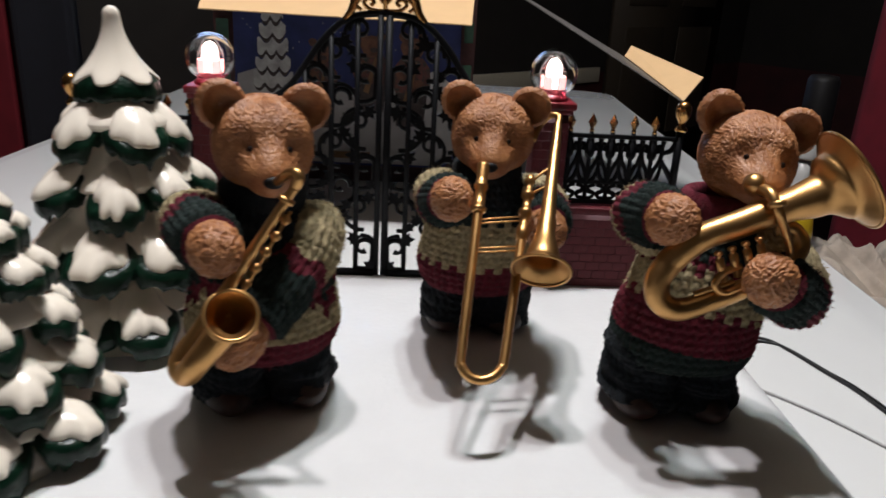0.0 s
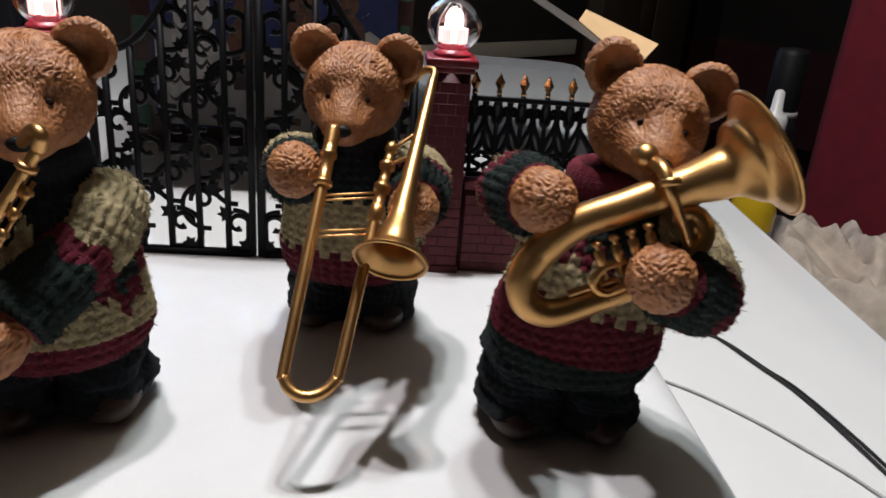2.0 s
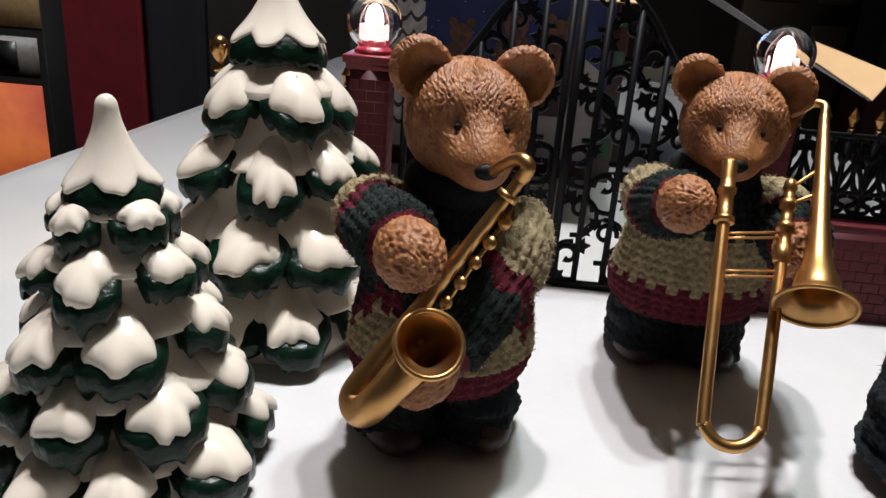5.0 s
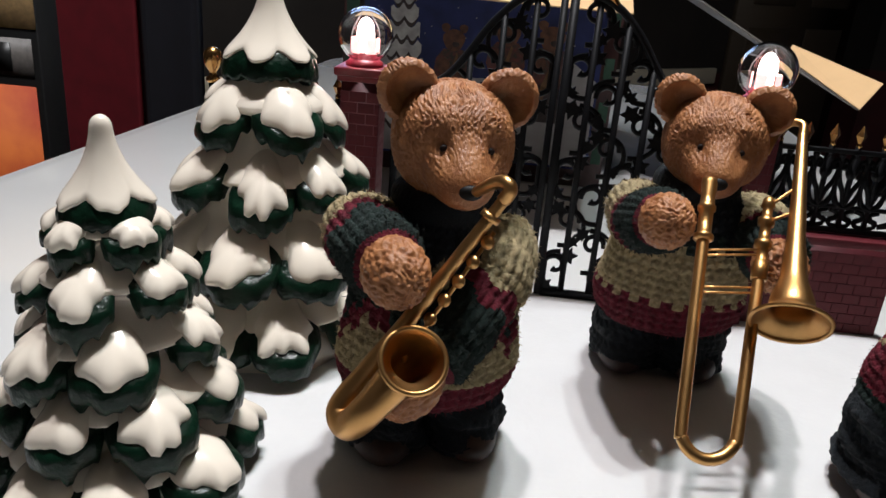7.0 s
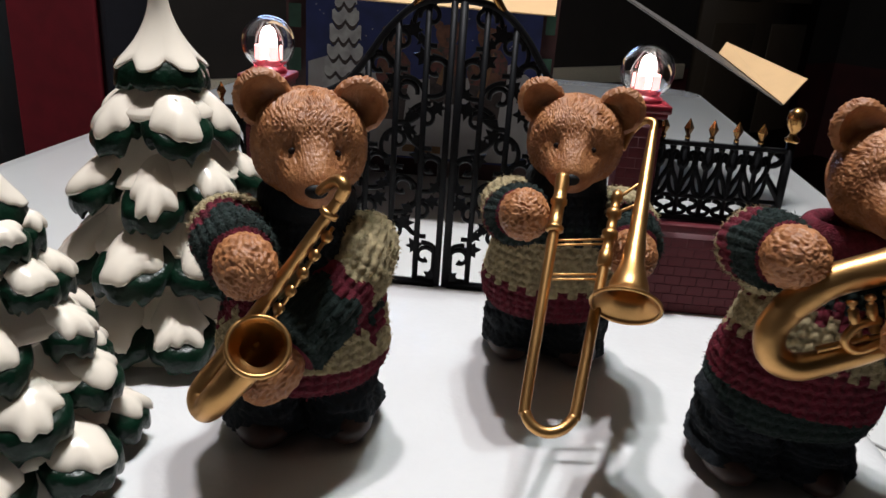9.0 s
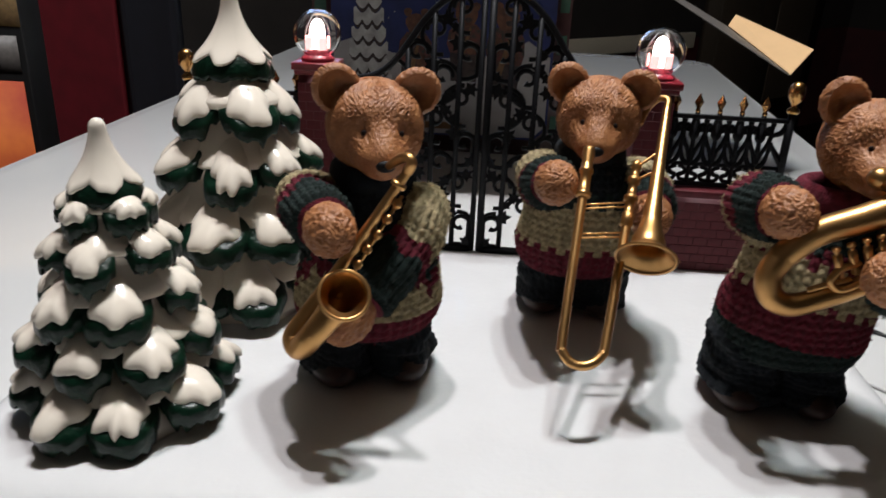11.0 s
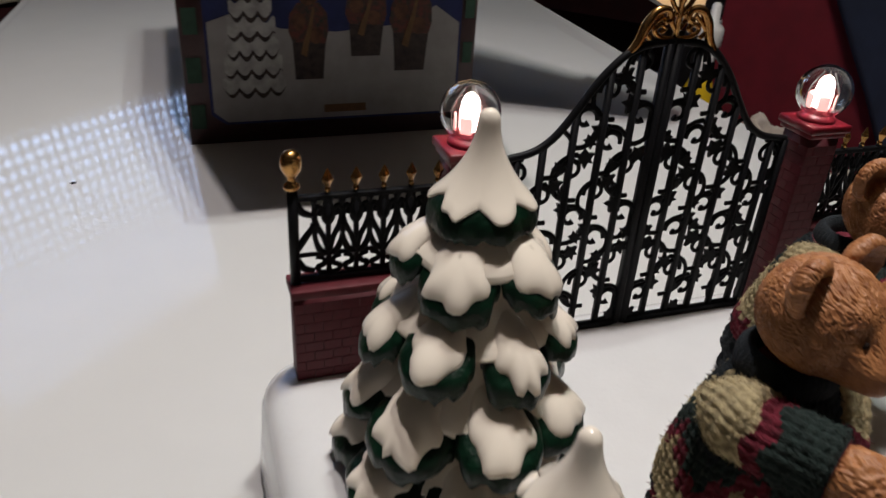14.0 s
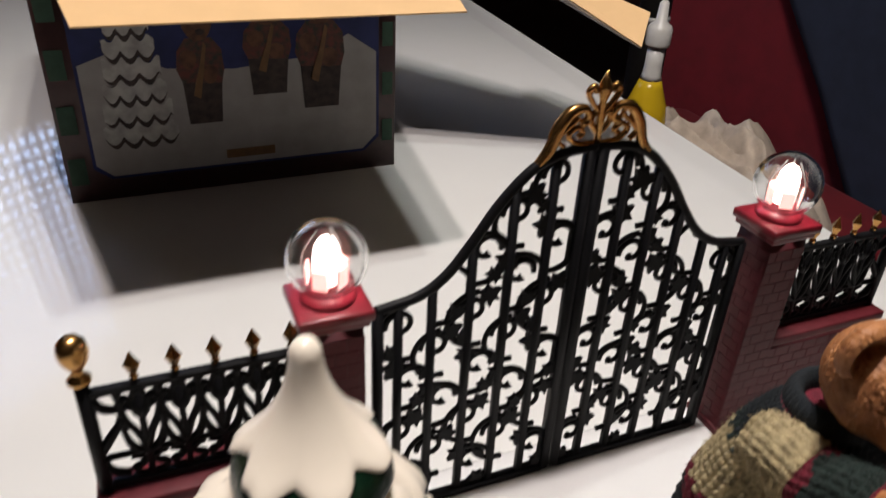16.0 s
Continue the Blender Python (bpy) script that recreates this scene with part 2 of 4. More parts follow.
wall("wall_west", -2.7, -2.6, -2.0, WY, [(FLOOR_Z, -0.255, -2.0, WY, WAINSCOT, "wainscot"), (-0.255, 1.62, -2.0, WY, WALL, "upper_wall")])
wall("wall_east", 2.8, 2.9, -2.0, WY, [(FLOOR_Z, -0.255, -2.0, WY, WAINSCOT, "wainscot"), (-0.255, 1.62, -2.0, WY, WALL, "upper_wall")])
rail = part("trim", box(-2.6, 1.35, WY - 0.025, WY - 0.001, -0.300, -0.230, 0.006), material("cream_trim_paint", (0.62, 0.55, 0.42), 0.5))
rail.matrix_basis = ROOM
tagged(rail, "cream painted chair rail", "trim", kind="structure")

win = empty("window_1", (0, WY, 0))
win.matrix_basis = ROOM @ win.matrix_basis
part("pane", box(WX0, WX1, 0.06, 0.066, WZ0, WZ1), glow("evening_sky_glow", (0.42, 0.6, 1.0), 5.8), win)
part("window_frame", box(WX0 - 0.05, WX0 - 0.001, -0.015, 0.02, WZ0 - 0.05, WZ1 + 0.05), CREAM_PAINT, win)
part("window_frame", box(WX1 + 0.001, WX1 + 0.05, -0.015, 0.02, WZ0 - 0.05, WZ1 + 0.05), CREAM_PAINT, win)
part("window_sill", box(WX0, WX1, -0.03, 0.02, WZ0 - 0.04, WZ0 - 0.001), CREAM_PAINT, win)
zz = WZ0 + 0.02
while zz < WZ1:
    part("slat", box(WX0, WX1, 0.03, 0.034, zz, zz + 0.024), CREAM_PAINT, win, "", False)
    zz += 0.044
xx = WX0 + 0.03
while xx < WX1:
    part("cord", box(xx, xx + 0.011, 0.024, 0.0285, WZ0, WZ1), CREAM_PAINT, win, "", False)
    xx += 0.034
tagged(win, "window with pale blinds and bluish evening light", "window", kind="structure")

# the dim light on the cream door is put into this dark brown
DOOR_DIMMED = material("door_colour_dimmed", (0.06, 0.043, 0.028), 0.6)
door = empty("door_1")
door.matrix_basis = ROOM @ pose(1.9, WY - 0.03, FLOOR_Z)
part("panel", box(-0.5, 0.5, -0.01, 0.02, 0.0, 1.98), DOOR_DIMMED, door)
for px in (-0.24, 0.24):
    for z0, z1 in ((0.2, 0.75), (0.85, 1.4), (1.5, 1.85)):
        part("raised_panel", box(px - 0.17, px + 0.17, -0.018, -0.009, z0, z1, 0.006), DOOR_DIMMED, door)
part("door_handle", ball((0.43, -0.035, 0.95), 0.026), GOLD, door)
tagged(door, "closed cream panelled door, dim light put into its dark colour", "door", kind="structure")

# ---- brickwork, gate and fence ----
def brick_mesh(w, hgt, d):
    own = box(-w / 2, w / 2, -d, d, -hgt / 2, hgt / 2)
    for v in own.verts:
        if v.co.y < 0:
            v.co.x *= 0.97
            v.co.z *= 0.95
    me = bpy.data.meshes.new("brick")
    own.to_mesh(me)
    own.free()
    me.materials.append(BRICK)
    return me


BRICKS = {}


def lay(parent, origin, turn, width, z0, z1, bw=0.0062, bh=0.0039):
    """Bricks on an upright face: origin at its foot in the middle, turned about z."""
    row, z = 0, z0
    m = pose(*origin, 0, 0, turn)
    while z + bh <= z1 + 1e-5:
        x = -width / 2
        first = True
        while x < width / 2 - 1e-4:
            w = min(bw * (0.5 if first and row % 2 else 1.0), width / 2 - x)
            first = False
            if w > 0.001:
                key = round(w, 4)
                if key not in BRICKS:
                    BRICKS[key] = brick_mesh(w - 0.00008, bh - 0.00008, 0.0002)
                ob = new("brick", BRICKS[key])
                ob.parent = parent
                ob.matrix_basis = m @ Matrix.Translation((x + w / 2, 0, z + bh / 2))
            x += w
        z += bh
        row += 1


MORTAR = material("dark_mortar", (0.085, 0.009, 0.014), 0.6)
WALLS = []
for s in (-1, 1):
    pil = empty("gate_pillar", (s * 0.07, 0, 0))
    part("core", box(-0.0068, 0.0068, -0.0068, 0.0068, 0, 0.0775), MORTAR, pil)
    part("plinth", box(-0.0078, 0.0078, -0.0078, 0.0078, 0, 0.0028, 0.0004), BRICK, pil)
    cap = part("cap", box(-0.0092, 0.0092, -0.0092, 0.0092, 0.0785, 0.0815, 0.0006), RED_BASE, pil, "glossy red cap")
    part("moulding", box(-0.0082, 0.0082, -0.0082, 0.0082, 0.0765, 0.0787, 0.0004), RED_BASE, cap)
    tagged(pil, "maroon brick gate pillar with glossy red cap", "pillar", "gate pillars")
    WALLS.append((pil, "pillar"))
    lampo = empty("globe_lamp", (s * 0.07, 0, 0.0815))
    part("socket", lathe([(0.0068, 0), (0.0068, 0.0012), (0.0055, 0.0022), (0.0044, 0.003), (0.0042, 0.0048), (0.002, 0.005)], 24), RED_BASE, lampo, "red plastic socket")
    gl = ball((0, 0, 0.0107), 0.0098, 40, 28)
    inner = ball((0, 0, 0.0107), 0.0090, 40, 28)
    bmesh.ops.reverse_faces(inner, faces=inner.faces)
    tmp = bpy.data.meshes.new("t")
    inner.to_mesh(tmp)
    inner.free()
    gl.from_mesh(tmp)
    globe = part("globe", gl, GLOBE, lampo, "clear round globe")
    globe.visible_shadow = False
    part("bulb", lathe([(0.0033, 0.0046), (0.0032, 0.0115), (0.0028, 0.0142), (0.0018, 0.0160), (0.0004, 0.0168)], 16), LED, lampo, "glowing white bulb")
    # added glowing plates imitate the socket's pink gleam; they are no lamp part
    for k in range(5):
        gleam_plate = box(0.0043, 0.0050, -0.0019, 0.0019, 0.0046, 0.0098, 0.0003)
        bmesh.ops.transform(gleam_plate, matrix=pose(0, 0, 0, 0, 0, 72 * k + 20), verts=gleam_plate.verts)
        part("gleam_plate", gleam_plate, SOCKET_GLEAM, lampo, "added glowing plate, imitating the red socket's gleam in the globe")
    for k in range(3):
        q = math.radians(120 * k + 40)
        part("prong", tube([(0.0056 * math.cos(q), 0.0056 * math.sin(q), 0.0046), (0.0056 * math.cos(q), 0.0056 * math.sin(q), 0.0118), (0.0020 * math.cos(q), 0.0020 * math.sin(q), 0.0180)], 0.00022, 6, 12), GREY_WIRE, lampo)
    tagged(lampo, "lit clear globe lamp on a red socket", "lamp", "globe lamps")

    wl = empty("brick_wall", (s * 0.1035, 0, 0))
    part("core", box(-0.0255, 0.0245, -0.0046, 0.0046, 0, 0.0335) if s > 0 else box(-0.0245, 0.0255, -0.0046, 0.0046, 0, 0.0335), MORTAR, wl)
    part("coping", box(-0.0255, 0.0255, -0.0062, 0.0062, 0.0336, 0.0368, 0.0005), BRICK, wl)
    tagged(wl, "low maroon brick wall with flat coping", "wall", "low brick walls")
    WALLS.append((wl, "wall"))

    fen = empty("fence_panel", (s * 0.1035, 0, 0.0368))
    part("rail", box(-0.025, 0.024, -0.0011, 0.0011, 0.0006, 0.0024, 0.0002) if s > 0 else box(-0.024, 0.025, -0.0011, 0.0011, 0.0006, 0.0024, 0.0002), IRON, fen)
    part("rail", box(-0.025, 0.024, -0.0012, 0.0012, 0.0295, 0.0312, 0.0002) if s > 0 else box(-0.024, 0.025, -0.0012, 0.0012, 0.0295, 0.0312, 0.0002), IRON, fen)
    post = part("post", lathe([(0.0017, 0), (0.0017, 0.0335)], 12, (s * 0.023, 0, 0)), IRON, fen)
    part("knob", lathe([(0.0019, 0.0335), (0.0026, 0.0342), (0.0026, 0.0352), (0.0014, 0.0362), (0.0013, 0.0375), (0.002, 0.0385), (0.003, 0.0402), (0.0034, 0.0425), (0.003, 0.0448), (0.0017, 0.0462), (0.0003, 0.0466)], 16, (s * 0.023, 0, 0)), GOLD, post, "gold ball knob")
    for k in range(5):
        x = s * (0.0795 + 0.009 * k - 0.1035)
        bar = part("bar", box(x - 0.0008, x + 0.0008, -0.0007, 0.0007, 0.002, 0.0325), IRON, fen)
        own = lathe([(0.0008, 0.032), (0.0011, 0.0327), (0.0008, 0.0334)], 8, (x, 0, 0))
        lathe([(0.0007, 0.0334), (0.0019, 0.0362), (0.0001, 0.0398)], 4, (x, 0, 0), None, own)
        part("finial", own, GOLD, bar, "gold spear finial", False)
        # scrolls branching from both sides of each bar
        for q in (-1, 1):
            def bent(name, pts, r):
                part(name, tube([(x + q * u, 0, z) for u, z in pts], r, 6, 20, None, True, 0.9), IRON, fen)
            bent("scroll", [(0.0, 0.0105), (0.0016, 0.0160), (0.0036, 0.0200), (0.0044, 0.0238), (0.0036, 0.0270), (0.0022, 0.0262), (0.0026, 0.0240)], [0.00104, 0.00094, 0.00104, 0.00104, 0.00094, 0.00094, 0.00135])
            bent("drop", [(0.0004, 0.0292), (0.0013, 0.0262), (0.0009, 0.0228), (0.0, 0.0205)], [0.00114, 0.00073, 0.00135, 0.00083])
            bent("scroll", [(0.0046, 0.0212), (0.0043, 0.0160), (0.0030, 0.0118), (0.0006, 0.0100)], [0.00125, 0.00083, 0.00114, 0.00125])
            bent("foot_scroll", [(0.0006, 0.0030), (0.0030, 0.0034), (0.0036, 0.0052), (0.0017, 0.0061), (0.0015, 0.0080), (0.0040, 0.0092)], [0.00083, 0.00083, 0.00104, 0.00104, 0.00083, 0.00104])
            bent("drop", [(0.0046, 0.0292), (0.0044, 0.0262), (0.0048, 0.0236)], [0.00125, 0.00083, 0.00104])
    for u0, z0, u1, z1 in ((0.0170, 0.0240, 0.0215, 0.0290), (0.0165, 0.0205, 0.0222, 0.0115), (0.0168, 0.0040, 0.0218, 0.0085)):
        part("scroll", tube([(s * u0, 0, z0), (s * (u0 + u1 + 0.002) / 2, 0, (z0 + z1) / 2 - 0.001), (s * u1, 0, z1)], [0.0010, 0.0013, 0.0009], 6, 12), IRON, fen)
    part("rail", tube([(s * (0.0738 - 0.1035), 0, 0.0101), (s * (0.1265 - 0.1035), 0, 0.0101)], 0.0009, 6, 4), IRON, fen)
    tagged(fen, "black scrollwork fence panel with gold finials", "fence", "fence panels")


def arch(x):
    """Height of the gate's top edge."""
    a = abs(x)
    keys = ((0.0, 0.1124), (0.009, 0.1115), (0.0155, 0.1093), (0.0205, 0.1055), (0.0265, 0.0988), (0.0327, 0.0897), (0.0395, 0.0812), (0.047, 0.0765), (0.058, 0.0745))
    for (a0, z0), (a1, z1) in zip(keys, keys[1:]):
        if a <= a1:
            k = (a - a0) / (a1 - a0)
            return lerp(z0, z1, k)
    return keys[-1][1]


LEAF = [(0, -1.0), (0.35, -0.5), (1.0, -0.45), (0.6, 0.05), (0.85, 0.6), (0.3, 0.45), (0, 1.1), (-0.3, 0.45), (-0.85, 0.6), (-0.6, 0.05), (-1.0, -0.45), (-0.35, -0.5)]
rng = random.Random(4)
for s in (-1, 1):
    gate = empty("gate_leaf", (0, 0, 0))
    part("stile", box(min(s * 0.0004, s * 0.0028), max(s * 0.0004, s * 0.0034), -0.0014, 0.0014, 0.0006, 0.1118), IRON, gate)
    part("stile", box(min(s * 0.0565, s * 0.0588), max(s * 0.0565, s * 0.0588), -0.0014, 0.0014, 0.0006, 0.0745), IRON, gate)
    part("bottom_rail", box(min(s * 0.0026, s * 0.0567), max(s * 0.0026, s * 0.0567), -0.0013, 0.0013, 0.0, 0.0026), IRON, gate)
    part("top_rail", tube([(s * x, 0, arch(x)) for x in (0.0, 0.009, 0.0155, 0.0205, 0.0265, 0.0327, 0.0395, 0.047, 0.058)], 0.0014, 8, 70), IRON, gate)
    XB = (0.0107, 0.0214, 0.0321, 0.0428, 0.0520)
    for x in XB:
        part("bar", box(s * x - 0.0011, s * x + 0.0011, -0.0008, 0.0008, 0.002, arch(x) - 0.0006), IRON, gate)

    def scroll(cx, cz, r, a0, sweep, w=0.00085, curl=0.55):
        if cz + 0.8 * r > arch(cx + 0.8 * r):
            return
        pts = []
        for i in range(9):
            k = i / 8
            a = math.radians(a0 + sweep * k)
            rr = r * (1 - curl * k * k)
            pts.append((s * (cx + rr * math.cos(a)), 0.0003, cz + rr * math.sin(a)))
        part("scroll", tube(pts, [w, w * 1.2, w * 1.3, w * 1.2, w, w, w, w * 1.2, w * 1.7], 6, 26, None, True, 0.8), IRON, gate)

    def leaf(cx, cz, size, a):
        if cz + size > arch(cx + size) - 0.0008:
            return
        c, d = math.cos(math.radians(a)), math.sin(math.radians(a))
        part("iron_leaf", prism([(s * (cx + size * (p * c - q * d)), cz + size * (p * d + q * c)) for p, q in LEAF], 0.0014), IRON, gate, "", False)

    def inside(x, z):
        x = max(0.0034, min(0.0566, x))
        return s * x, 0.0003, max(0.003, min(arch(x) - 0.0012, z))

    for i, cx in enumerate((0.0085, 0.0190, 0.0295, 0.0400, 0.0500)):
        z = 0.0105 + 0.0095 * (i % 2)
        row = 0
        while z < arch(cx) - 0.002:
            side = 1 if (i + row) % 2 else -1
            r = 0.0082 if row % 3 else 0.0095
            a0 = -100 if side > 0 else 280
            arc = [inside(cx + r * math.cos(math.radians(a0 + side * 24 * k)) * (1 - 0.02 * k), z + r * math.sin(math.radians(a0 + side * 24 * k)) * (1 - 0.02 * k)) for k in range(9)]
            part("scroll", tube(arc, [0.0010] * 4 + [0.0009] * 4 + [0.0011], 6, 34, None, True, 0.8), IRON, gate)
            scroll(cx + side * 0.0016, z + 0.0022, 0.0040, 90 - side * 100, side * 300, 0.00085, 0.6)
            if z + 0.006 < arch(cx):
                leaf(cx - side * 0.0030, z + 0.0066, 0.0030 + 0.0010 * rng.random(), rng.uniform(-50, 50) + 180 * (row % 2))
            if rng.random() < 0.7:
                leaf(cx + side * 0.0040, z - 0.0060, 0.0026, rng.uniform(0, 360))
            z += 0.0186
            row += 1
    tagged(gate, "tall black gate leaf of scrolls and leaves", "gate", "gate leaves")

crest = empty("gate_crest", (0, 0, 0.1122))
for s in (-1, 1):
    part("bracket", tube([(s * 0.0165, 0, -0.0035), (s * 0.0135, 0, 0.0005), (s * 0.0115, 0, 0.006), (s * 0.0085, 0, 0.0098), (s * 0.0045, 0, 0.0102), (s * 0.0035, 0, 0.0075), (s * 0.0055, 0, 0.0065)], [0.0013, 0.0016, 0.0018, 0.0016, 0.0012, 0.0011, 0.0014], 8, 40), GOLD, crest)
    part("curl", tube([(s * 0.0095, 0, 0.001), (s * 0.0115, 0, 0.003), (s * 0.0095, 0, 0.0055), (s * 0.0075, 0, 0.0072), (s * 0.0062, 0, 0.0085)], 0.0008, 7, 28), GOLD, crest)
    part("curl", tube([(s * 0.0008, 0, 0.004), (s * 0.0026, 0, 0.0066), (s * 0.0022, 0, 0.009), (s * 0.0008, 0, 0.0085)], 0.0008, 7, 24), GOLD, crest)
    part("curl", tube([(s * 0.001, 0, 0.001), (s * 0.006, 0, 0.0015), (s * 0.0085, 0, 0.0038), (s * 0.0065, 0, 0.0056), (s * 0.0045, 0, 0.0042), (s * 0.006, 0, 0.003)], 0.0008, 7, 32), GOLD, crest)
    part("curl", tube([(s * 0.0005, 0, 0.009), (s * 0.003, 0, 0.0118), (s * 0.0045, 0, 0.0145), (s * 0.003, 0, 0.0158), (s * 0.0024, 0, 0.0143)], [0.0007, 0.0008, 0.0008, 0.0009, 0.0011], 7, 28), GOLD, crest)
part("spike", lathe([(0.0009, 0.0), (0.0011, 0.009), (0.0009, 0.012), (0.0018, 0.0145), (0.0014, 0.0165), (0.0002, 0.0195)], 10), GOLD, crest)
tagged(crest, "gold scrolled crest on top of the gate", "crest")

# ---- snowy trees ----
def tip_cone(tree, zt, ze, ri, R, n, ph, seed):
    """The smooth snow cone at a tree's top, with fingers of snow over a green skirt."""
    def nz(th, k, o):
        return noise.noise(Vector((math.cos(th) * k, math.sin(th) * k, seed * 3.1 + o)))

    def lobe(th):
        a = n * (th - ph) + 0.9 * nz(th, 1.1, 5)
        return max(0.0, 0.5 + 0.5 * math.cos(a)) ** 0.55

    def green(u, v):
        th = 2 * math.pi * u
        hang = 1.0 + 0.5 * nz(th, 3.2, 4) + 0.35 * nz(th, 8, 9)
        if v < 0.6:
            k = v / 0.6
            return Vector(((ri + (R * 0.94 - ri) * k ** 2.1) * math.cos(th), (ri + (R * 0.94 - ri) * k ** 2.1) * math.sin(th), lerp(zt - 0.004, ze, k)))
        k = (v - 0.6) / 0.4
        r = R * (0.96 + 0.06 * lobe(th) + 0.07 * math.sin(math.pi * min(1, k * 1.5)) - 0.5 * max(0, k - 0.6) / 0.4)
        return Vector((r * math.cos(th), r * math.sin(th), ze - 0.0012 - 0.42 * R * hang * math.sin(math.pi / 2 * min(1, k / 0.65))))
    bough = part("bough", surf(120, 30, green), PINE, tree)

    def snow(u, v):
        th = 2 * math.pi * u
        L = lobe(th)
        if v < 0.14:
            a = v / 0.14 * math.pi / 2
            return Vector((ri * math.sin(a) * math.cos(th), ri * math.sin(a) * math.sin(th), zt + ri * 1.2 * math.cos(a)))
        w = (v - 0.14) / 0.86
        reach = 0.87 + 0.16 * L + 0.05 * nz(th, 4, 8)
        k = reach * min(1.0, w / 0.86)
        r = ri + (R - ri) * k ** 2.15 + 0.0006 * math.sin(math.pi * min(1, w)) + R * 0.05 * L * w ** 3
        z = zt + (ze - zt) * k
        if w > 0.8:
            q = (w - 0.8) / 0.2
            r -= 0.0016 * q * q
            z -= 0.0010 * math.sin(q * math.pi / 2)
        return Vector((r * math.cos(th), r * math.sin(th), z))
    part("snow_cap", surf(120, 44, snow, None, None, True), SNOW, bough)


def branch(tree, th0, half, r0, R, zr, zt, seed):
    """One drooping bough, jagged at the hem, with a rounded heap of snow on it."""
    def nz(p, k, o):
        return noise.noise(Vector((math.cos(p) * k, math.sin(p) * k, seed * 2.7 + o)))

    def sheet(a, b, spread):
        k = (a + 1) / 2
        th = th0 + b * half * spread * (0.72 + 0.28 * min(k, 1.2))
        r = lerp(r0, R, k) * (1 - 0.05 * b * b * k)
        z = lerp(zr, zt, max(k, 0.0) ** 1.25) - 0.05 * R * b * b * k
        return Vector((r * math.cos(th), r * math.sin(th), z)), Vector((0.6 * math.cos(th), 0.6 * math.sin(th), 0.8))

    thick = 0.0017 + 0.05 * R
    drop = 0.0033 + 0.095 * R

    def green(u, v):
        p = 2 * math.pi * u
        e = 1.0 + 0.07 * nz(p, 2.4, 1) + 0.05 * nz(p, 6.0, 2)
        hang = drop * (1.0 + 0.6 * nz(p, 2.2, 3) + 0.6 * nz(p, 6.5, 4))
        if v < 0.5:
            q, down = v / 0.5, 0.0
        elif v < 0.8:
            k = (v - 0.5) / 0.3
            q, down = 1.0 + 0.05 * math.sin(math.pi * k) - 0.16 * k * k, hang * math.sin(math.pi / 2 * k)
        else:
            k = (v - 0.8) / 0.2
            q, down = 0.84 - 0.55 * k, hang * (1 - 0.35 * k)
        pt, nrm = sheet(q * e * math.cos(p), q * e * math.sin(p), 1.22)
        pt.z = max(pt.z - down + 0.0003 * nz(p, 9, 5), 0.0003)
        return pt
    bough = part("bough", surf(56, 18, green, None, None, True), PINE, tree)
    drips = 3 + int(seed * 7) % 3

    def snow(u, v):
        p = 2 * math.pi * u
        tip = max(0.0, math.cos(p)) ** 0.4
        e = 0.97 + 0.11 * math.cos(drips * 1.7 * p + seed) * tip + 0.10 * nz(p, 2.0, 7) + 0.05 * nz(p, 5.5, 8)
        if v < 0.8:
            q = math.sin(v / 0.8 * math.pi / 2)
            lift = thick * (1 - q ** 3.2) ** 0.6
        else:
            k = (v - 0.8) / 0.2
            q, lift = 1.0 - 0.2 * k, -0.35 * thick * math.sin(math.pi / 2 * k)
        a = q * e * math.cos(p)
        pt, nrm = sheet(a, q * e * math.sin(p), 0.92)
        return pt + nrm * (lift * (0.75 + 0.35 * a) + 0.0002)
    part("snow_cap", surf(48, 20, snow, None, None, True), SNOW, bough)


def snow_tree(x, y, tip, tiers, label):
    tree = empty("snow_tree", (x, y, 0))
    tip_cone(tree, *tip, x * 100)
    g = random.Random(int(-x * 10000))
    prof = []
    z_up, R_up = tip[1], tip[3]
    for k, (z, R, n, ph) in enumerate(tiers):
        gap = z_up - z
        r0 = 0.34 * R_up
        prof += [(0.50 * R_up, z_up - 0.05 * gap), (0.64 * R_up, z + 0.70 * gap), (0.74 * R, z + 0.34 * gap), (0.76 * R, z + 0.24 * gap), (0.56 * R, z + 0.06 * gap)]
        for j in range(n):
            step = 2 * math.pi / n
            th = math.radians(ph) + step * (j + 0.13 * g.uniform(-1, 1))
            dz, dr = g.uniform(-0.10, 0.12) * gap, g.uniform(-0.04, 0.04) * R
            branch(tree, th, step * 0.5 * g.uniform(0.84, 1.02), r0, R + dr, z + 0.80 * gap, max(z + dz, 0.005), g.random() * 9)
        z_up, R_up = z, R
    prof += [(0.74 * R_up, 0.003), (0.74 * R_up, 0.0)]

    def core(u, v):
        th = 2 * math.pi * u
        s = v * (len(prof) - 1)
        i = min(int(s), len(prof) - 2)
        r, z = (lerp(prof[i][c], prof[i + 1][c], s - i) for c in (0, 1))
        r *= 1 + 0.09 * noise.noise(Vector((math.cos(th) * 2.2, math.sin(th) * 2.2, z * 130 + x * 50)))
        return Vector((r * math.cos(th), r * math.sin(th), max(z, 0)))
    part("snowy_core", surf(72, (len(prof) - 1) * 3, core), SNOW, tree)
    tagged(tree, label, "tree", "snowy trees")
    return tree


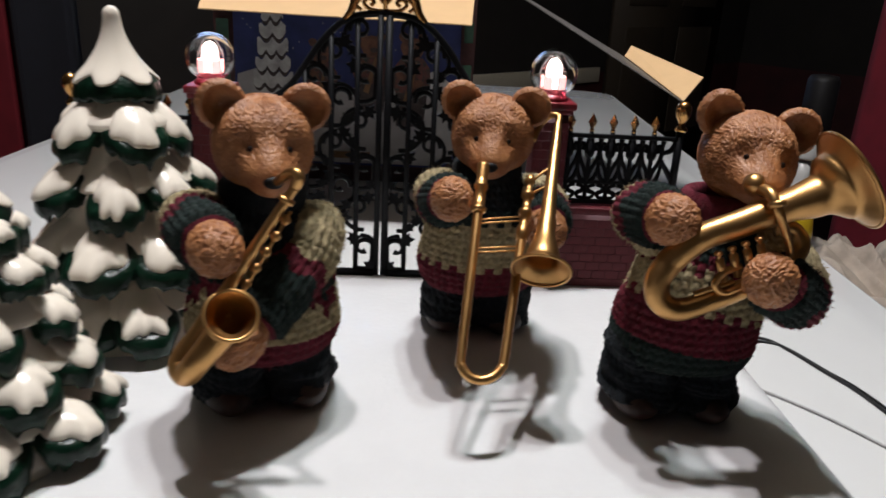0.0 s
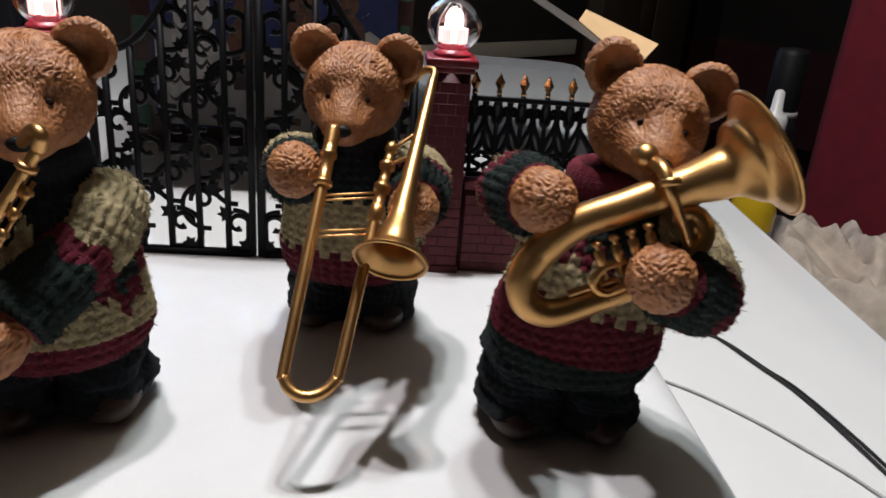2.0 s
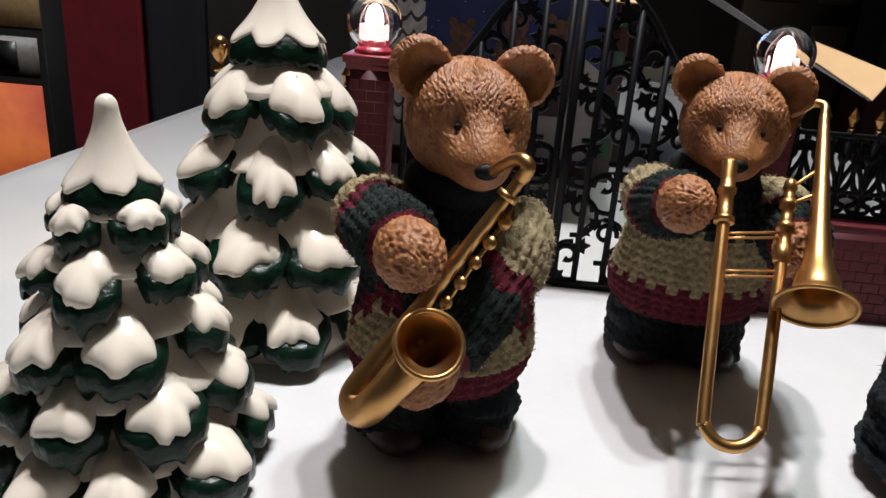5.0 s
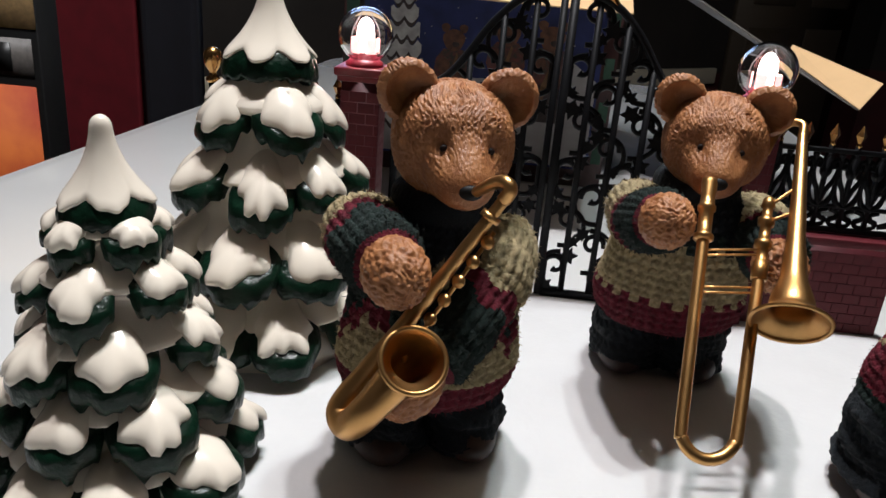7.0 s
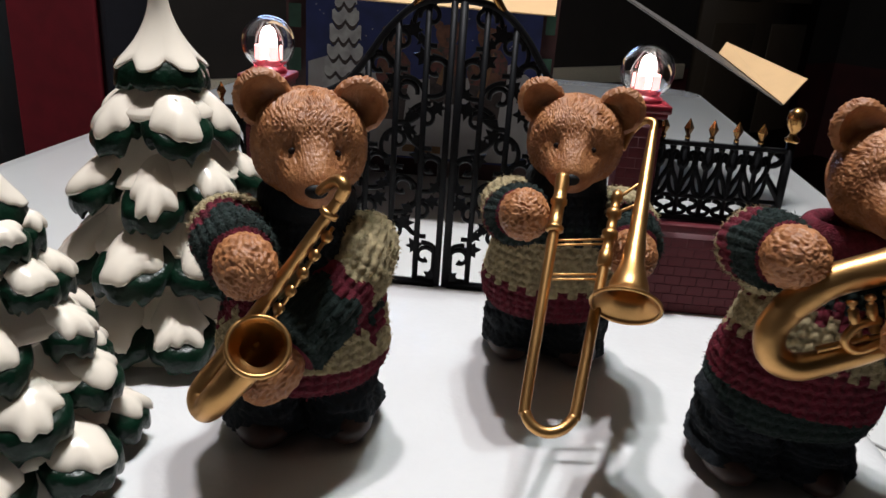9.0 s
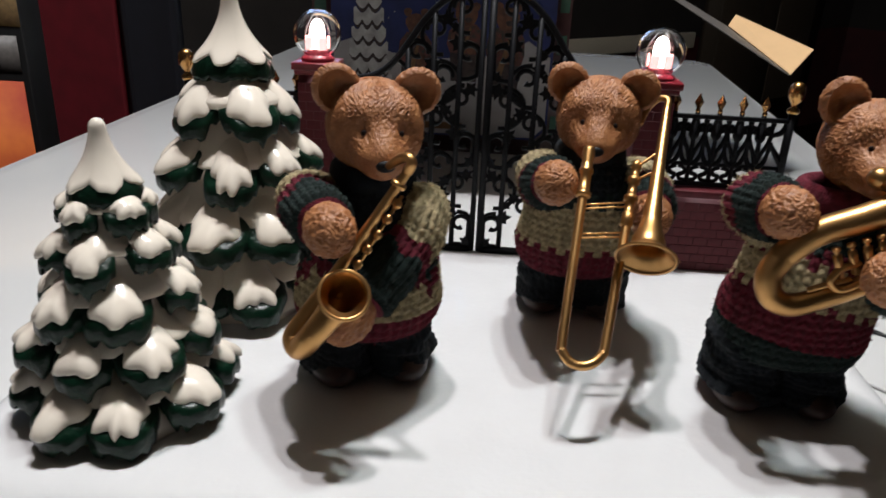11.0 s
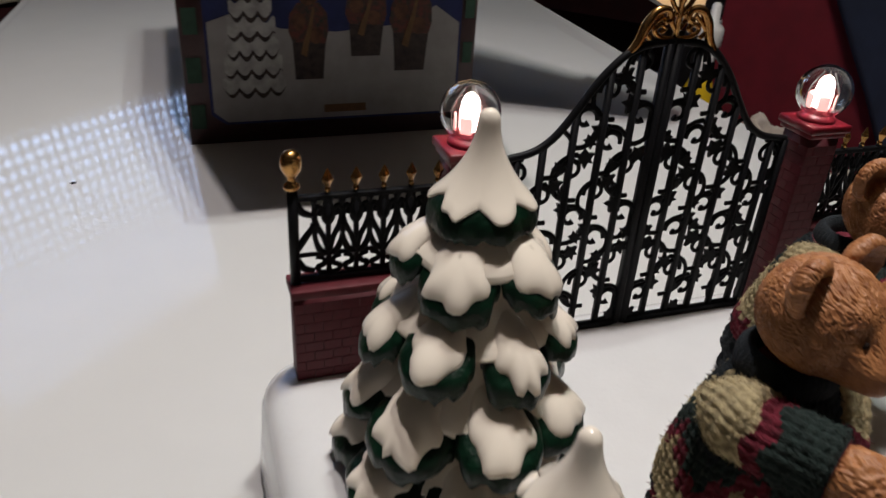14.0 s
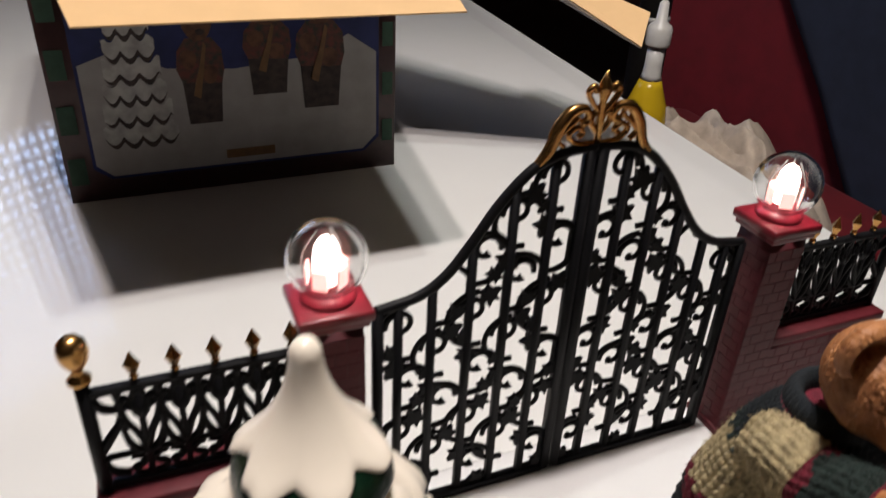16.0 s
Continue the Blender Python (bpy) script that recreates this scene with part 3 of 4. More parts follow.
# each tier: height of its tips, reach, boughs, the turn of one bough
snow_tree(-0.087, -0.055, (0.1098, 0.0900, 0.0027, 0.0130, 6, -1.55), [(0.0705, 0.0232, 5, -53), (0.0512, 0.0298, 7, -82), (0.0295, 0.0352, 7, -94), (0.0100, 0.0388, 8, -62)], "tall glazed green tree with thick white snow")
snow_tree(-0.097, -0.132, (0.0824, 0.0682, 0.0022, 0.0090, 5, -0.96), [(0.0602, 0.0130, 5, -40), (0.0488, 0.0180, 6, -28), (0.0358, 0.0228, 6, -62), (0.0225, 0.0272, 7, -44), (0.0085, 0.0315, 8, -66)], "shorter glazed green tree with thick white snow")

# ---- bears ----
WOOLS = [RED_WOOL, CREAM_WOOL, GREEN_WOOL, TROUSER]


def stitch(col, row):
    c = (col % 1.0) * 2 - 1
    return abs(math.sin(math.pi * (row + 0.45 * abs(c)))) ** 0.6 * (1 - 0.75 * c * c)


def locks(turn, along, k, seed):
    """Carved locks of fur: narrow across (turn, in radians), long along."""
    wob = 0.5 * noise.noise(Vector((math.cos(turn) * 2, math.sin(turn) * 2, along * 0.7 + seed)))
    t = turn + 0.5 * wob
    q = Vector((math.cos(t) * k, math.sin(t) * k, along + seed))
    f = Vector((math.cos(t) * k * 2.1, math.sin(t) * k * 2.1, along * 1.6 + seed + 9))
    return 0.75 * (0.45 - abs(noise.noise(q)) * 1.5) + 0.4 * noise.noise(f)


def fuzz(own, count, seed, parent, lo=0.0005, hi=0.0014):
    """Short loose wool fibres standing on a knitted mesh, as one piece of stuff."""
    own.normal_update()
    own.faces.ensure_lookup_table()
    g = random.Random(seed)
    hair = bmesh.new()
    for _ in range(count):
        f = own.faces[g.randrange(len(own.faces))]
        if len(f.verts) > 4:
            continue
        o = f.calc_center_median()
        d = (f.normal + Vector((g.uniform(-1, 1), g.uniform(-1, 1), g.uniform(-1, 0.8)))).normalized()
        s = d.orthogonal().normalized() * 0.00005
        L = g.uniform(lo, hi)
        bend = Vector((g.uniform(-1, 1), g.uniform(-1, 1), g.uniform(-1, 0.5))) * L * 0.35
        a, b, c = hair.verts.new(o - s), hair.verts.new(o + s), hair.verts.new(o + d * L * 0.6 + s)
        e = hair.verts.new(o + d * L + bend)
        for q in ((a, b, c), (a, c, e)):
            hair.faces.new(q).material_index = f.material_index
    ob = part("wool_fuzz", hair, WOOLS, parent, "", False)
    ob["kind"] = "stuff"


def pom(name, c, r, mat, parent, turn=None, amp=0.00055, nu=110, nv=70, label=""):
    """An ellipsoid with carved fur."""
    m = Matrix.Translation(c) @ (turn or Matrix.Identity(4))

    def f(u, v):
        th, ph = 2 * math.pi * u, math.pi * (0.002 + 0.996 * v)
        d = Vector((math.sin(ph) * math.cos(th), math.sin(ph) * math.sin(th), math.cos(ph)))
        p = Vector((d.x * r[0], d.y * r[1], d.z * r[2]))
        q = p + Vector(c) * 0.7
        w = noise.noise(q * 160) * 0.6
        f1 = noise.noise(Vector((q.x * 900 + w, q.y * 900 - w, q.z * 420)))
        f2 = noise.noise(Vector((q.x * 1500, q.y * 1500, q.z * 620 + w)))
        return m @ (p + d * amp * (0.7 * (0.45 - 1.4 * abs(f1)) + 0.4 * f2))
    own = surf(nu, nv, f, None, None, True, True)
    bmesh.ops.recalc_face_normals(own, faces=own.faces)
    return part(name, own, mat, parent, label)


EYE = material("dark_painted_eye", (0.014, 0.006, 0.004), 0.6)
EYE.node_tree.nodes["Principled BSDF"].inputs["Specular IOR Level"].default_value = 0.15


def head(parent, c, yaw, pitch, roll):
    turn = pose(0, 0, 0, pitch, roll, yaw)
    m = Matrix.Translation(Vector(c) + Vector((0, -0.0008, 0.0006))) @ turn @ Matrix.Scale(0.91, 4)
    snout = Vector((0, -0.965, -0.20)).normalized()

    def shape(d):
        p = Vector((d.x * (0.0147 + 0.0009 * d.z), d.y * 0.0140, d.z * 0.0141))
        ang = math.acos(max(-1, min(1, d.dot(snout))))
        p += snout * 0.0088 * math.exp(-(ang / 0.55) ** 4)
        p += Vector((0, 0, -1)) * 0.0012 * math.exp(-(ang / 0.7) ** 2)
        for sx in (-1, 1):
            e = Vector((sx * 0.38, -0.88, 0.25)).normalized()
            p -= e * 0.0012 * math.exp(-(math.acos(max(-1, min(1, d.dot(e)))) / 0.15) ** 2)
            j = Vector((sx * 0.74, -0.50, -0.42)).normalized()
            p += j * 0.0016 * math.exp(-(math.acos(max(-1, min(1, d.dot(j)))) / 0.55) ** 2)
            b = Vector((sx * 0.36, -0.78, 0.56)).normalized()
            p += b * 0.0014 * math.exp(-(math.acos(max(-1, min(1, d.dot(b)))) / 0.3) ** 2)
        return p, ang

    def f(u, v):
        th, ph = 2 * math.pi * u, math.pi * (0.002 + 0.996 * v)
        d = Vector((math.sin(ph) * math.cos(th), math.sin(ph) * math.sin(th), math.cos(ph)))
        p, ang = shape(d)
        calm = 0.3 if ang < 0.3 else 0.3 + 0.7 * min(1, (ang - 0.3) / 0.4)
        flow = d - snout * d.dot(snout)
        psi = math.atan2(flow.x, flow.z + 1e-6)
        return m @ (p + d * 0.00085 * calm * locks(psi, ang * 3.0, 15.0 + 19.0 * math.sin(ang), c[0] * 300))
    own = surf(460, 170, f, None, None, True, True)
    bmesh.ops.recalc_face_normals(own, faces=own.faces)
    hd = part("head", own, FUR, parent, "carved brown fur head")
    for sx in (-1, 1):
        et = Matrix.Translation(m @ Vector((sx * 0.0123, 0.0008, 0.0106))) @ turn @ Matrix.Scale(0.91, 4) @ pose(0, 0, 0, -6, sx * 34, sx * -10)

        def g(u, v, et=et):
            th, ph = 2 * math.pi * u, math.pi * (0.002 + 0.996 * v)
            d = Vector((math.sin(ph) * math.cos(th), math.sin(ph) * math.sin(th), math.cos(ph)))
            p = Vector((d.x * 0.0073, d.y * 0.0038, d.z * 0.0077))
            rr = math.hypot(d.x, d.z)
            if d.y < 0:
                p.y += 0.0050 * max(0, 1 - (rr / 0.8) ** 2)
            return et @ (p + d * 0.0007 * locks(math.atan2(d.x, d.z), rr * 2.4 + d.y, 13.0, sx * 3.0 + c[0] * 100))
        own = surf(120, 70, g, None, None, True, True)
        bmesh.ops.recalc_face_normals(own, faces=own.faces)
        part("ear", own, FUR, hd)
        part("eye", ball(m @ (shape(Vector((sx * 0.38, -0.88, 0.25)).normalized())[0] + Vector((0, -0.0002, 0))), (0.0009, 0.0006, 0.0008), 14, 10, None, turn), EYE, hd, "small dark eye")
    part("nose", ball(m @ (shape(snout)[0] + Vector((0, 0.0003, 0.0017))), (0.0026, 0.0016, 0.0017), 18, 12, None, turn), BLACK_GLOSS, hd, "black nose")
    return hd


def bear(name, at, neck, hd, paws, elbows, pattern, label, collar, yaw=0.0):
    bx, by = at
    b = empty(name, (bx, by, 0), 0)
    L = lambda p: Vector((p[0] - bx, p[1] - by, p[2]))
    nk = L(neck)

    def axis(z):
        k = max(0, z - 0.012) / (nk.z - 0.012)
        return Vector((nk.x * k, nk.y * k, 0))

    ca, sa = math.cos(math.radians(yaw)), math.sin(math.radians(yaw))
    # shoes and trousers
    for sx in (-1, 1):
        fx, fy = sx * 0.0108 * ca + 0.0045 * sa, sx * 0.0108 * sa - 0.0045 * ca
        own = ball((0, 0, 0), (0.0080, 0.0128, 0.0058), 24, 14)
        for v in own.verts:
            v.co.z = max(v.co.z, -0.0052) + 0.0054
        bmesh.ops.transform(own, matrix=pose(fx, fy, 0, 0, 0, yaw), verts=own.verts)
        part("shoe", own, LEATHER, b, "dark brown shoe")
        own = bmesh.new()

        def leg(u, v, sx=sx):
            th = 2 * math.pi * u
            z = lerp(0.0036, 0.026, v)
            r = lerp(0.0116, 0.0118, v) + 0.0012 * math.exp(-((z - 0.0075) / 0.002) ** 2) + 0.0026 * noise.noise(Vector((math.cos(th) * 1.3 + sx * 5 + bx * 70, math.sin(th) * 1.3, z * 210)))
            r += 0.0007 * stitch(th * 4 + 1.5 * noise.noise(Vector((th, z * 200, 3))), z / 0.0024 + 1.2 * noise.noise(Vector((math.cos(th), math.sin(th), z * 90 + bx * 40))))
            px, py = r * math.cos(th), r * math.sin(th) * 1.15
            return Vector((px * ca - py * sa + sx * 0.0088 * ca, px * sa + py * ca + sx * 0.0088 * sa, z))
        part("trouser_leg", surf(168, 70, leg, None, own, True, True), TROUSER, b, "black knitted trouser leg")

    prof = ((0.018, 0.0180), (0.0205, 0.0208), (0.026, 0.0217), (0.034, 0.0212), (0.042, 0.0199), (0.050, 0.0184), (0.057, 0.0158), (0.062, 0.0130), (nk.z + 0.001, 0.0100))

    def rad(z):
        for (z0, r0), (z1, r1) in zip(prof, prof[1:]):
            if z <= z1:
                k = (z - z0) / (z1 - z0)
                return lerp(r0, r1, k)
        return prof[-1][1]

    NC = 42
    z0, z1 = 0.0185, nk.z

    def body(u, v):
        th = 2 * math.pi * u
        z = lerp(z0, z1, v)
        c = axis(z)
        r = rad(z) + 0.0014 * stitch(NC * u, z / 0.0026) + 0.0009 * noise.noise(Vector((math.cos(th) * 1.5 + bx * 90, math.sin(th) * 1.5, z * 90)))
        px, py = r * math.cos(th), r * 0.84 * math.sin(th)
        return Vector((c.x + px * ca - py * sa, c.y + px * sa + py * ca, z))

    def bodymat(u, v):
        z = lerp(z0, z1, v)
        col = int(NC * u)
        jag = 0.0015 if col % 2 else -0.0012
        return pattern(u, z + jag, z)

    own = surf(NC * 8, 110, body, bodymat, None, True, True)
    bmesh.ops.recalc_face_normals(own, faces=own.faces)
    spare = own.copy()
    sweater = part("sweater", own, WOOLS, b, "chunky knitted sweater in maroon, cream and green")
    fuzz(spare, 5000, 3, sweater)
    spare.free()

    def roll_collar(u, v):
        th, ph = 2 * math.pi * u, 2 * math.pi * v
        r = 0.0097 + 0.0024 * math.cos(ph) + 0.0004 * stitch(40 * u, v * 5)
        px, py = r * math.cos(th), r * 0.92 * math.sin(th)
        return Vector((nk.x + px, nk.y + py, nk.z + 0.0004 + 0.0046 * math.sin(ph)))
    part("collar", surf(160, 20, roll_collar), collar, b, "ribbed roll collar")
    head(b, L(hd[0]), *hd[1:])

    for k, (paw, elbow) in enumerate(zip(paws, elbows)):
        sx = (-1, 1)[k]
        sh = Vector((nk.x * 0.9 + sx * 0.0142 * ca, nk.y * 0.9 + sx * 0.0142 * sa, nk.z - 0.0095))
        e, p = L(elbow), L(paw)
        path = curve([sh, sh.lerp(e, 0.55) + Vector((sx * 0.0015, 0, 0.0015)), e, e.lerp(p, 0.45), e.lerp(p, 0.78)], 60)
        frames = []
        side = Vector((0, 0, 1))
        for i in range(60):
            d = (path[min(i + 1, 59)] - path[max(i - 1, 0)]).normalized()
            side = (side - d * side.dot(d)).normalized()
            frames.append((path[i], side.copy(), d.cross(side)))

        def sleeve(u, v):
            o, a, c = frames[round(v * 59)]
            th = 2 * math.pi * u
            r = lerp(0.0084, 0.0080, v) + 0.0010 * stitch(24 * u, v * 12) + 0.0007 * noise.noise(Vector((math.cos(th) * 1.4, math.sin(th) * 1.4, v * 6 + k * 9 + bx * 50)))
            if v > 0.96:
                r *= 0.86
            return o + (a * math.cos(th) + c * math.sin(th)) * r

        def sleevemat(u, v):
            w = v + 0.03 * math.sin(u * 2 * math.pi * 5)
            return 1 if w < 0.52 else 0 if w < 0.62 else 2
        own = surf(24 * 6, 59, sleeve, sleevemat, None, True, True)
        bmesh.ops.recalc_face_normals(own, faces=own.faces)
        spare = own.copy()
        slv = part("sleeve", own, WOOLS, b, "knitted sleeve with cream, maroon and green bands")
        fuzz(spare, 3200, k + 5, slv)
        spare.free()
        d = (p - e).normalized()
        pom("paw", p, (0.0066, 0.0070, 0.0086), FUR, b, aim(d), 0.0010, 140, 90, "carved brown paw")
    tagged(b, label, "teddy bear", "bear band")
    return b, L


def rim(own, c, d, r, w, m=None):
    t = Matrix.Translation(c) @ aim(d)

    def f(u, v):
        a, q = 2 * math.pi * u, 2 * math.pi * v
        rr = r + w * math.cos(q)
        return t @ Vector((rr * math.cos(a), rr * math.sin(a), w * math.sin(q)))
    return surf(40, 10, f, None, own)


def bell(pts, rads, parent, w=0.00055, label="", seg=40, n=46):
    """A flared open bell with an inner face, along pts."""
    own = tube(pts, rads, seg, n, None, False)
    own2 = tube(pts, [max(0.0003, r - 0.0007) for r in rads], seg, n, None, False)
    bmesh.ops.reverse_faces(own2, faces=own2.faces)
    tmp = bpy.data.meshes.new("t")
    own2.to_mesh(tmp)
    own2.free()
    own.from_mesh(tmp)
    c = curve(pts, n)
    rim(own, c[-1], c[-1] - c[-2], rads[-1] - 0.0003, w)
    return part("bell", own, BRASS, parent, label)


def inst(name, parent, label):
    ob = new(name)
    ob.empty_display_size = 0.005
    ob.parent = parent
    ob["label"] = label
    return ob


def zig(u, k):
    return abs((u * k) % 1.0 - 0.5) * 2


def pattern_s(u, zj, z):
    w = zj + 0.011 * zig(u + 0.1, 5)
    if z < 0.0265:
        return 0
    return 1 if w < 0.042 else 0 if w < 0.0475 else 2 if w < 0.056 else 1 if w < 0.0635 and zig(u, 3) > 0.5 else 3


def pattern_t(u, zj, z):
    return 0 if zj < 0.0305 else 1 if zj < 0.0485 else 2 if zj < 0.052 else 3


def pattern_b(u, zj, z):
    w = zj - 0.006 * math.cos(2 * math.pi * (u - 0.6))
    return 2 if z < 0.0265 + 0.003 * math.cos(2 * math.pi * (u - 0.5)) else 0 if w < 0.0365 else 1 if w < 0.047 else 0 if w < 0.051 else 2


# saxophone bear
S, L = bear("teddy_bear", (-0.031, -0.104), (-0.0295, -0.107, 0.0665), ((-0.0285, -0.1085, 0.0815), 19, 8, 3),
            ((-0.0355, -0.1375, 0.0605), (-0.0315, -0.1335, 0.0335)), ((-0.0455, -0.119, 0.0605), (-0.0175, -0.114, 0.0490)),
            pattern_s, "brown teddy bear in knitted sweater playing a golden saxophone", TROUSER, 16)
sax = inst("saxophone", S, "satin gold toy saxophone")
top, low, bl = Vector((-0.0158, -0.1350, 0.0768)), Vector((-0.0425, -0.1425, 0.0352)), Vector((-0.0294, -0.1495, 0.0482))
part("body_tube", tube([L(p) for p in (top, top.lerp(low, 0.3), top.lerp(low, 0.6), top.lerp(low, 0.85), low)], [0.0012, 0.0014, 0.0017, 0.0023, 0.0027], 18, 40), BRASS, sax)
bd = Vector((0.26, -0.62, 0.72)).normalized()
bell([L(p) for p in (low + Vector((0.0006, 0.0002, 0.001)), low + Vector((-0.0016, -0.0016, -0.0036)), low + Vector((0.0008, -0.0046, -0.0045)), low + Vector((0.0048, -0.0062, 0.0006)), bl - bd * 0.006 + Vector((-0.0005, 0, 0)), bl)], [0.0027, 0.0030, 0.0032, 0.0034, 0.0041, 0.0066], sax, 0.0006, "flared saxophone bell")
nose_tip = Vector((-0.0215, -0.1290, 0.0760))
part("neck", tube([L(p) for p in (top, top + Vector((0.0010, -0.0006, 0.0022)), top + Vector((0.0000, 0.0002, 0.0034)), top + Vector((-0.0022, 0.0022, 0.0026)), nose_tip)], [0.0015, 0.0014, 0.0014, 0.0013, 0.0011], 12, 30), BRASS, sax)
ax = (low - top).normalized()
outw = ax.cross(Vector((0.2, -0.9, 0.3))).normalized()
for k in range(8):
    p = top.lerp(low, 0.16 + 0.095 * k)
    side = -outw if k < 5 else outw
    q = p - outw * (0.0026 + 0.0012 * k / 8) + Vector((0, -0.0012, 0))
    part("key", lathe([(0.0006, -0.0012), (0.0009, -0.0002), (0.0014, 0.0), (0.0014, 0.0006), (0.0004, 0.0009)], 12, L(q), aim((-0.5, -0.75, 0.35))), BRASS, sax)
part("key_rod", tube([L(top.lerp(low, 0.12) - outw * 0.0024), L(top.lerp(low, 0.86) - outw * 0.0042)], 0.00045, 8, 4), BRASS, sax)
part("band", tube([L(top.lerp(low, 0.07)), L(top.lerp(low, 0.095))], 0.0021, 16, 3), BRASS, sax)

# trombone bear
T, L = bear("teddy_bear", (0.039, -0.046), (0.039, -0.058, 0.0635), ((0.0392, -0.0655, 0.0785), -6, 10, 2),
            ((0.0255, -0.0895, 0.0622), (0.0565, -0.086, 0.052)), ((0.0235, -0.0685, 0.0555), (0.0585, -0.065, 0.0530)),
            pattern_t, "brown teddy bear in knitted sweater playing a golden trombone", TROUSER, -3)
tb = inst("trombone", T, "satin gold toy trombone")
m1, b1 = Vector((0.0348, -0.0865, 0.0712)), Vector((0.0282, -0.1275, 0.0275))
m2, b2 = Vector((0.0507, -0.083, 0.0725)), Vector((0.0405, -0.127, 0.0272))
down = (b1 - m1).normalized()
acr = (b2 - b1) / 2
mid = (b1 + b2) / 2
bow = [mid - acr * math.cos(a) + down * 0.0066 * math.sin(a) for a in (math.pi * k / 8 for k in range(9))]
part("slide", tube([L(p) for p in [m1.lerp(b1, 0.2), m1.lerp(b1, 0.6)] + bow + [b2.lerp(m2, 0.4), b2.lerp(m2, 0.62)]], 0.00142, 14, 90), BRASS, tb, "long u-shaped slide")
part("mouthpiece", lathe([(0.0019, -0.001), (0.0020, 0.0), (0.0017, 0.004), (0.0018, 0.006), (0.0022, 0.0065), (0.0022, 0.0075), (0.0017, 0.008), (0.0017, 0.014), (0.0024, 0.0145), (0.0024, 0.0155), (0.0014, 0.016)], 20, L(m1 - down * 0.001), aim(down)), BRASS, tb)
up2 = (m2 - b2).normalized()
part("valve_tube", lathe([(0.0013, 0.0), (0.0019, 0.0003), (0.0019, 0.0045), (0.0014, 0.005), (0.0014, 0.0085), (0.0021, 0.0088), (0.0021, 0.0105), (0.0013, 0.011), (0.0013, 0.0148), (0.002, 0.0152), (0.002, 0.0168), (0.0012, 0.0173), (0.0012, 0.020), (0.0017, 0.0204), (0.0013, 0.0225), (0.0003, 0.0235)], 20, L(b2.lerp(m2, 0.58)), aim(up2)), BRASS, tb)
for k in (0.30, 0.46):
    for gap in (-0.011, 0.011):
        part("brace", tube([L(m1.lerp(b1, k + gap)), L(m2.lerp(b2, k + gap))], 0.00032, 8, 4), BRASS, tb)
bt, bc = Vector((0.0600, -0.0705, 0.0835)), Vector((0.0508, -0.1145, 0.0490))
bell([L(p) for p in (bt, bt.lerp(bc, 0.3), bt.lerp(bc, 0.55), bt.lerp(bc, 0.75), bt.lerp(bc, 0.92), bc)], [0.0012, 0.0017, 0.0021, 0.0028, 0.0050, 0.0088], tb, 0.0005, "flared trombone bell")
part("crook", tube([L(p) for p in (bt, bt + Vector((0.0004, 0.0025, 0.0022)), bt + Vector((-0.002, 0.0042, 0.0022)), bt + Vector((-0.005, 0.0045, -0.001)), bt + Vector((-0.0075, 0.002, -0.006)))], 0.0011, 12, 30), BRASS, tb)
for k in (0.3, 0.44):
    part("brace", tube([L(bt.lerp(bc, k)), L(m2.lerp(b2, k * 0.5 - 0.05))], 0.00045, 8, 4), BRASS, tb)

# baritone horn bear
B, L = bear("teddy_bear", (0.0975, -0.103), (0.104, -0.104, 0.0675), ((0.1085, -0.1045, 0.0825), -4, 4, 10),
            ((0.0818, -0.127, 0.0695), (0.1055, -0.139, 0.058)), ((0.0785, -0.113, 0.0670), (0.1235, -0.121, 0.0465)),
            pattern_b, "brown teddy bear in knitted sweater playing a golden baritone horn", RED_WOOL, -4)
ho = inst("baritone_horn", B, "satin gold toy baritone horn")
bell([L(p) for p in ((0.0805, -0.1315, 0.0585), (0.088, -0.1315, 0.066), (0.098, -0.1315, 0.0705), (0.108, -0.131, 0.0748), (0.1172, -0.1308, 0.0786), (0.1218, -0.1305, 0.0812), (0.1252, -0.1304, 0.0832))], [0.0036, 0.0036, 0.0037, 0.0040, 0.0054, 0.0092, 0.0138], ho, 0.0006, "wide flared horn bell", 48, 60)
part("outer_bow", tube([L(p) for p in ((0.0815, -0.1315, 0.0595), (0.0785, -0.1325, 0.0545), (0.0795, -0.1335, 0.049), (0.0850, -0.134, 0.0468), (0.0935, -0.134, 0.050), (0.103, -0.1335, 0.0543), (0.112, -0.132, 0.0592), (0.1165, -0.130, 0.0645), (0.114, -0.1285, 0.0688), (0.1095, -0.128, 0.0683))], [0.0036, 0.0035, 0.0033, 0.0031, 0.0029, 0.0027, 0.0025, 0.0023, 0.0021, 0.002], 16, 80), BRASS, ho)
part("leadpipe", tube([L(p) for p in ((0.1025, -0.129, 0.0795), (0.1035, -0.1335, 0.0795), (0.1045, -0.1368, 0.0765), (0.1072, -0.1368, 0.0715), (0.1105, -0.1355, 0.0655), (0.112, -0.133, 0.062))], [0.0016, 0.0016, 0.0013, 0.0011, 0.0010, 0.0009], 12, 40), BRASS, ho)
part("mouthpiece", lathe([(0.0026, -0.0012), (0.0028, 0.0), (0.0026, 0.0012), (0.0016, 0.003)], 20, L((0.1017, -0.1275, 0.0805)), aim((0.1, -0.9, -0.3))), BRASS, ho)
part("ferrule", lathe([(0.0022, 0), (0.0024, 0.0008), (0.0022, 0.0016)], 16, L((0.1042, -0.136, 0.0782)), aim((0.2, -0.4, -0.8))), BRASS, ho)
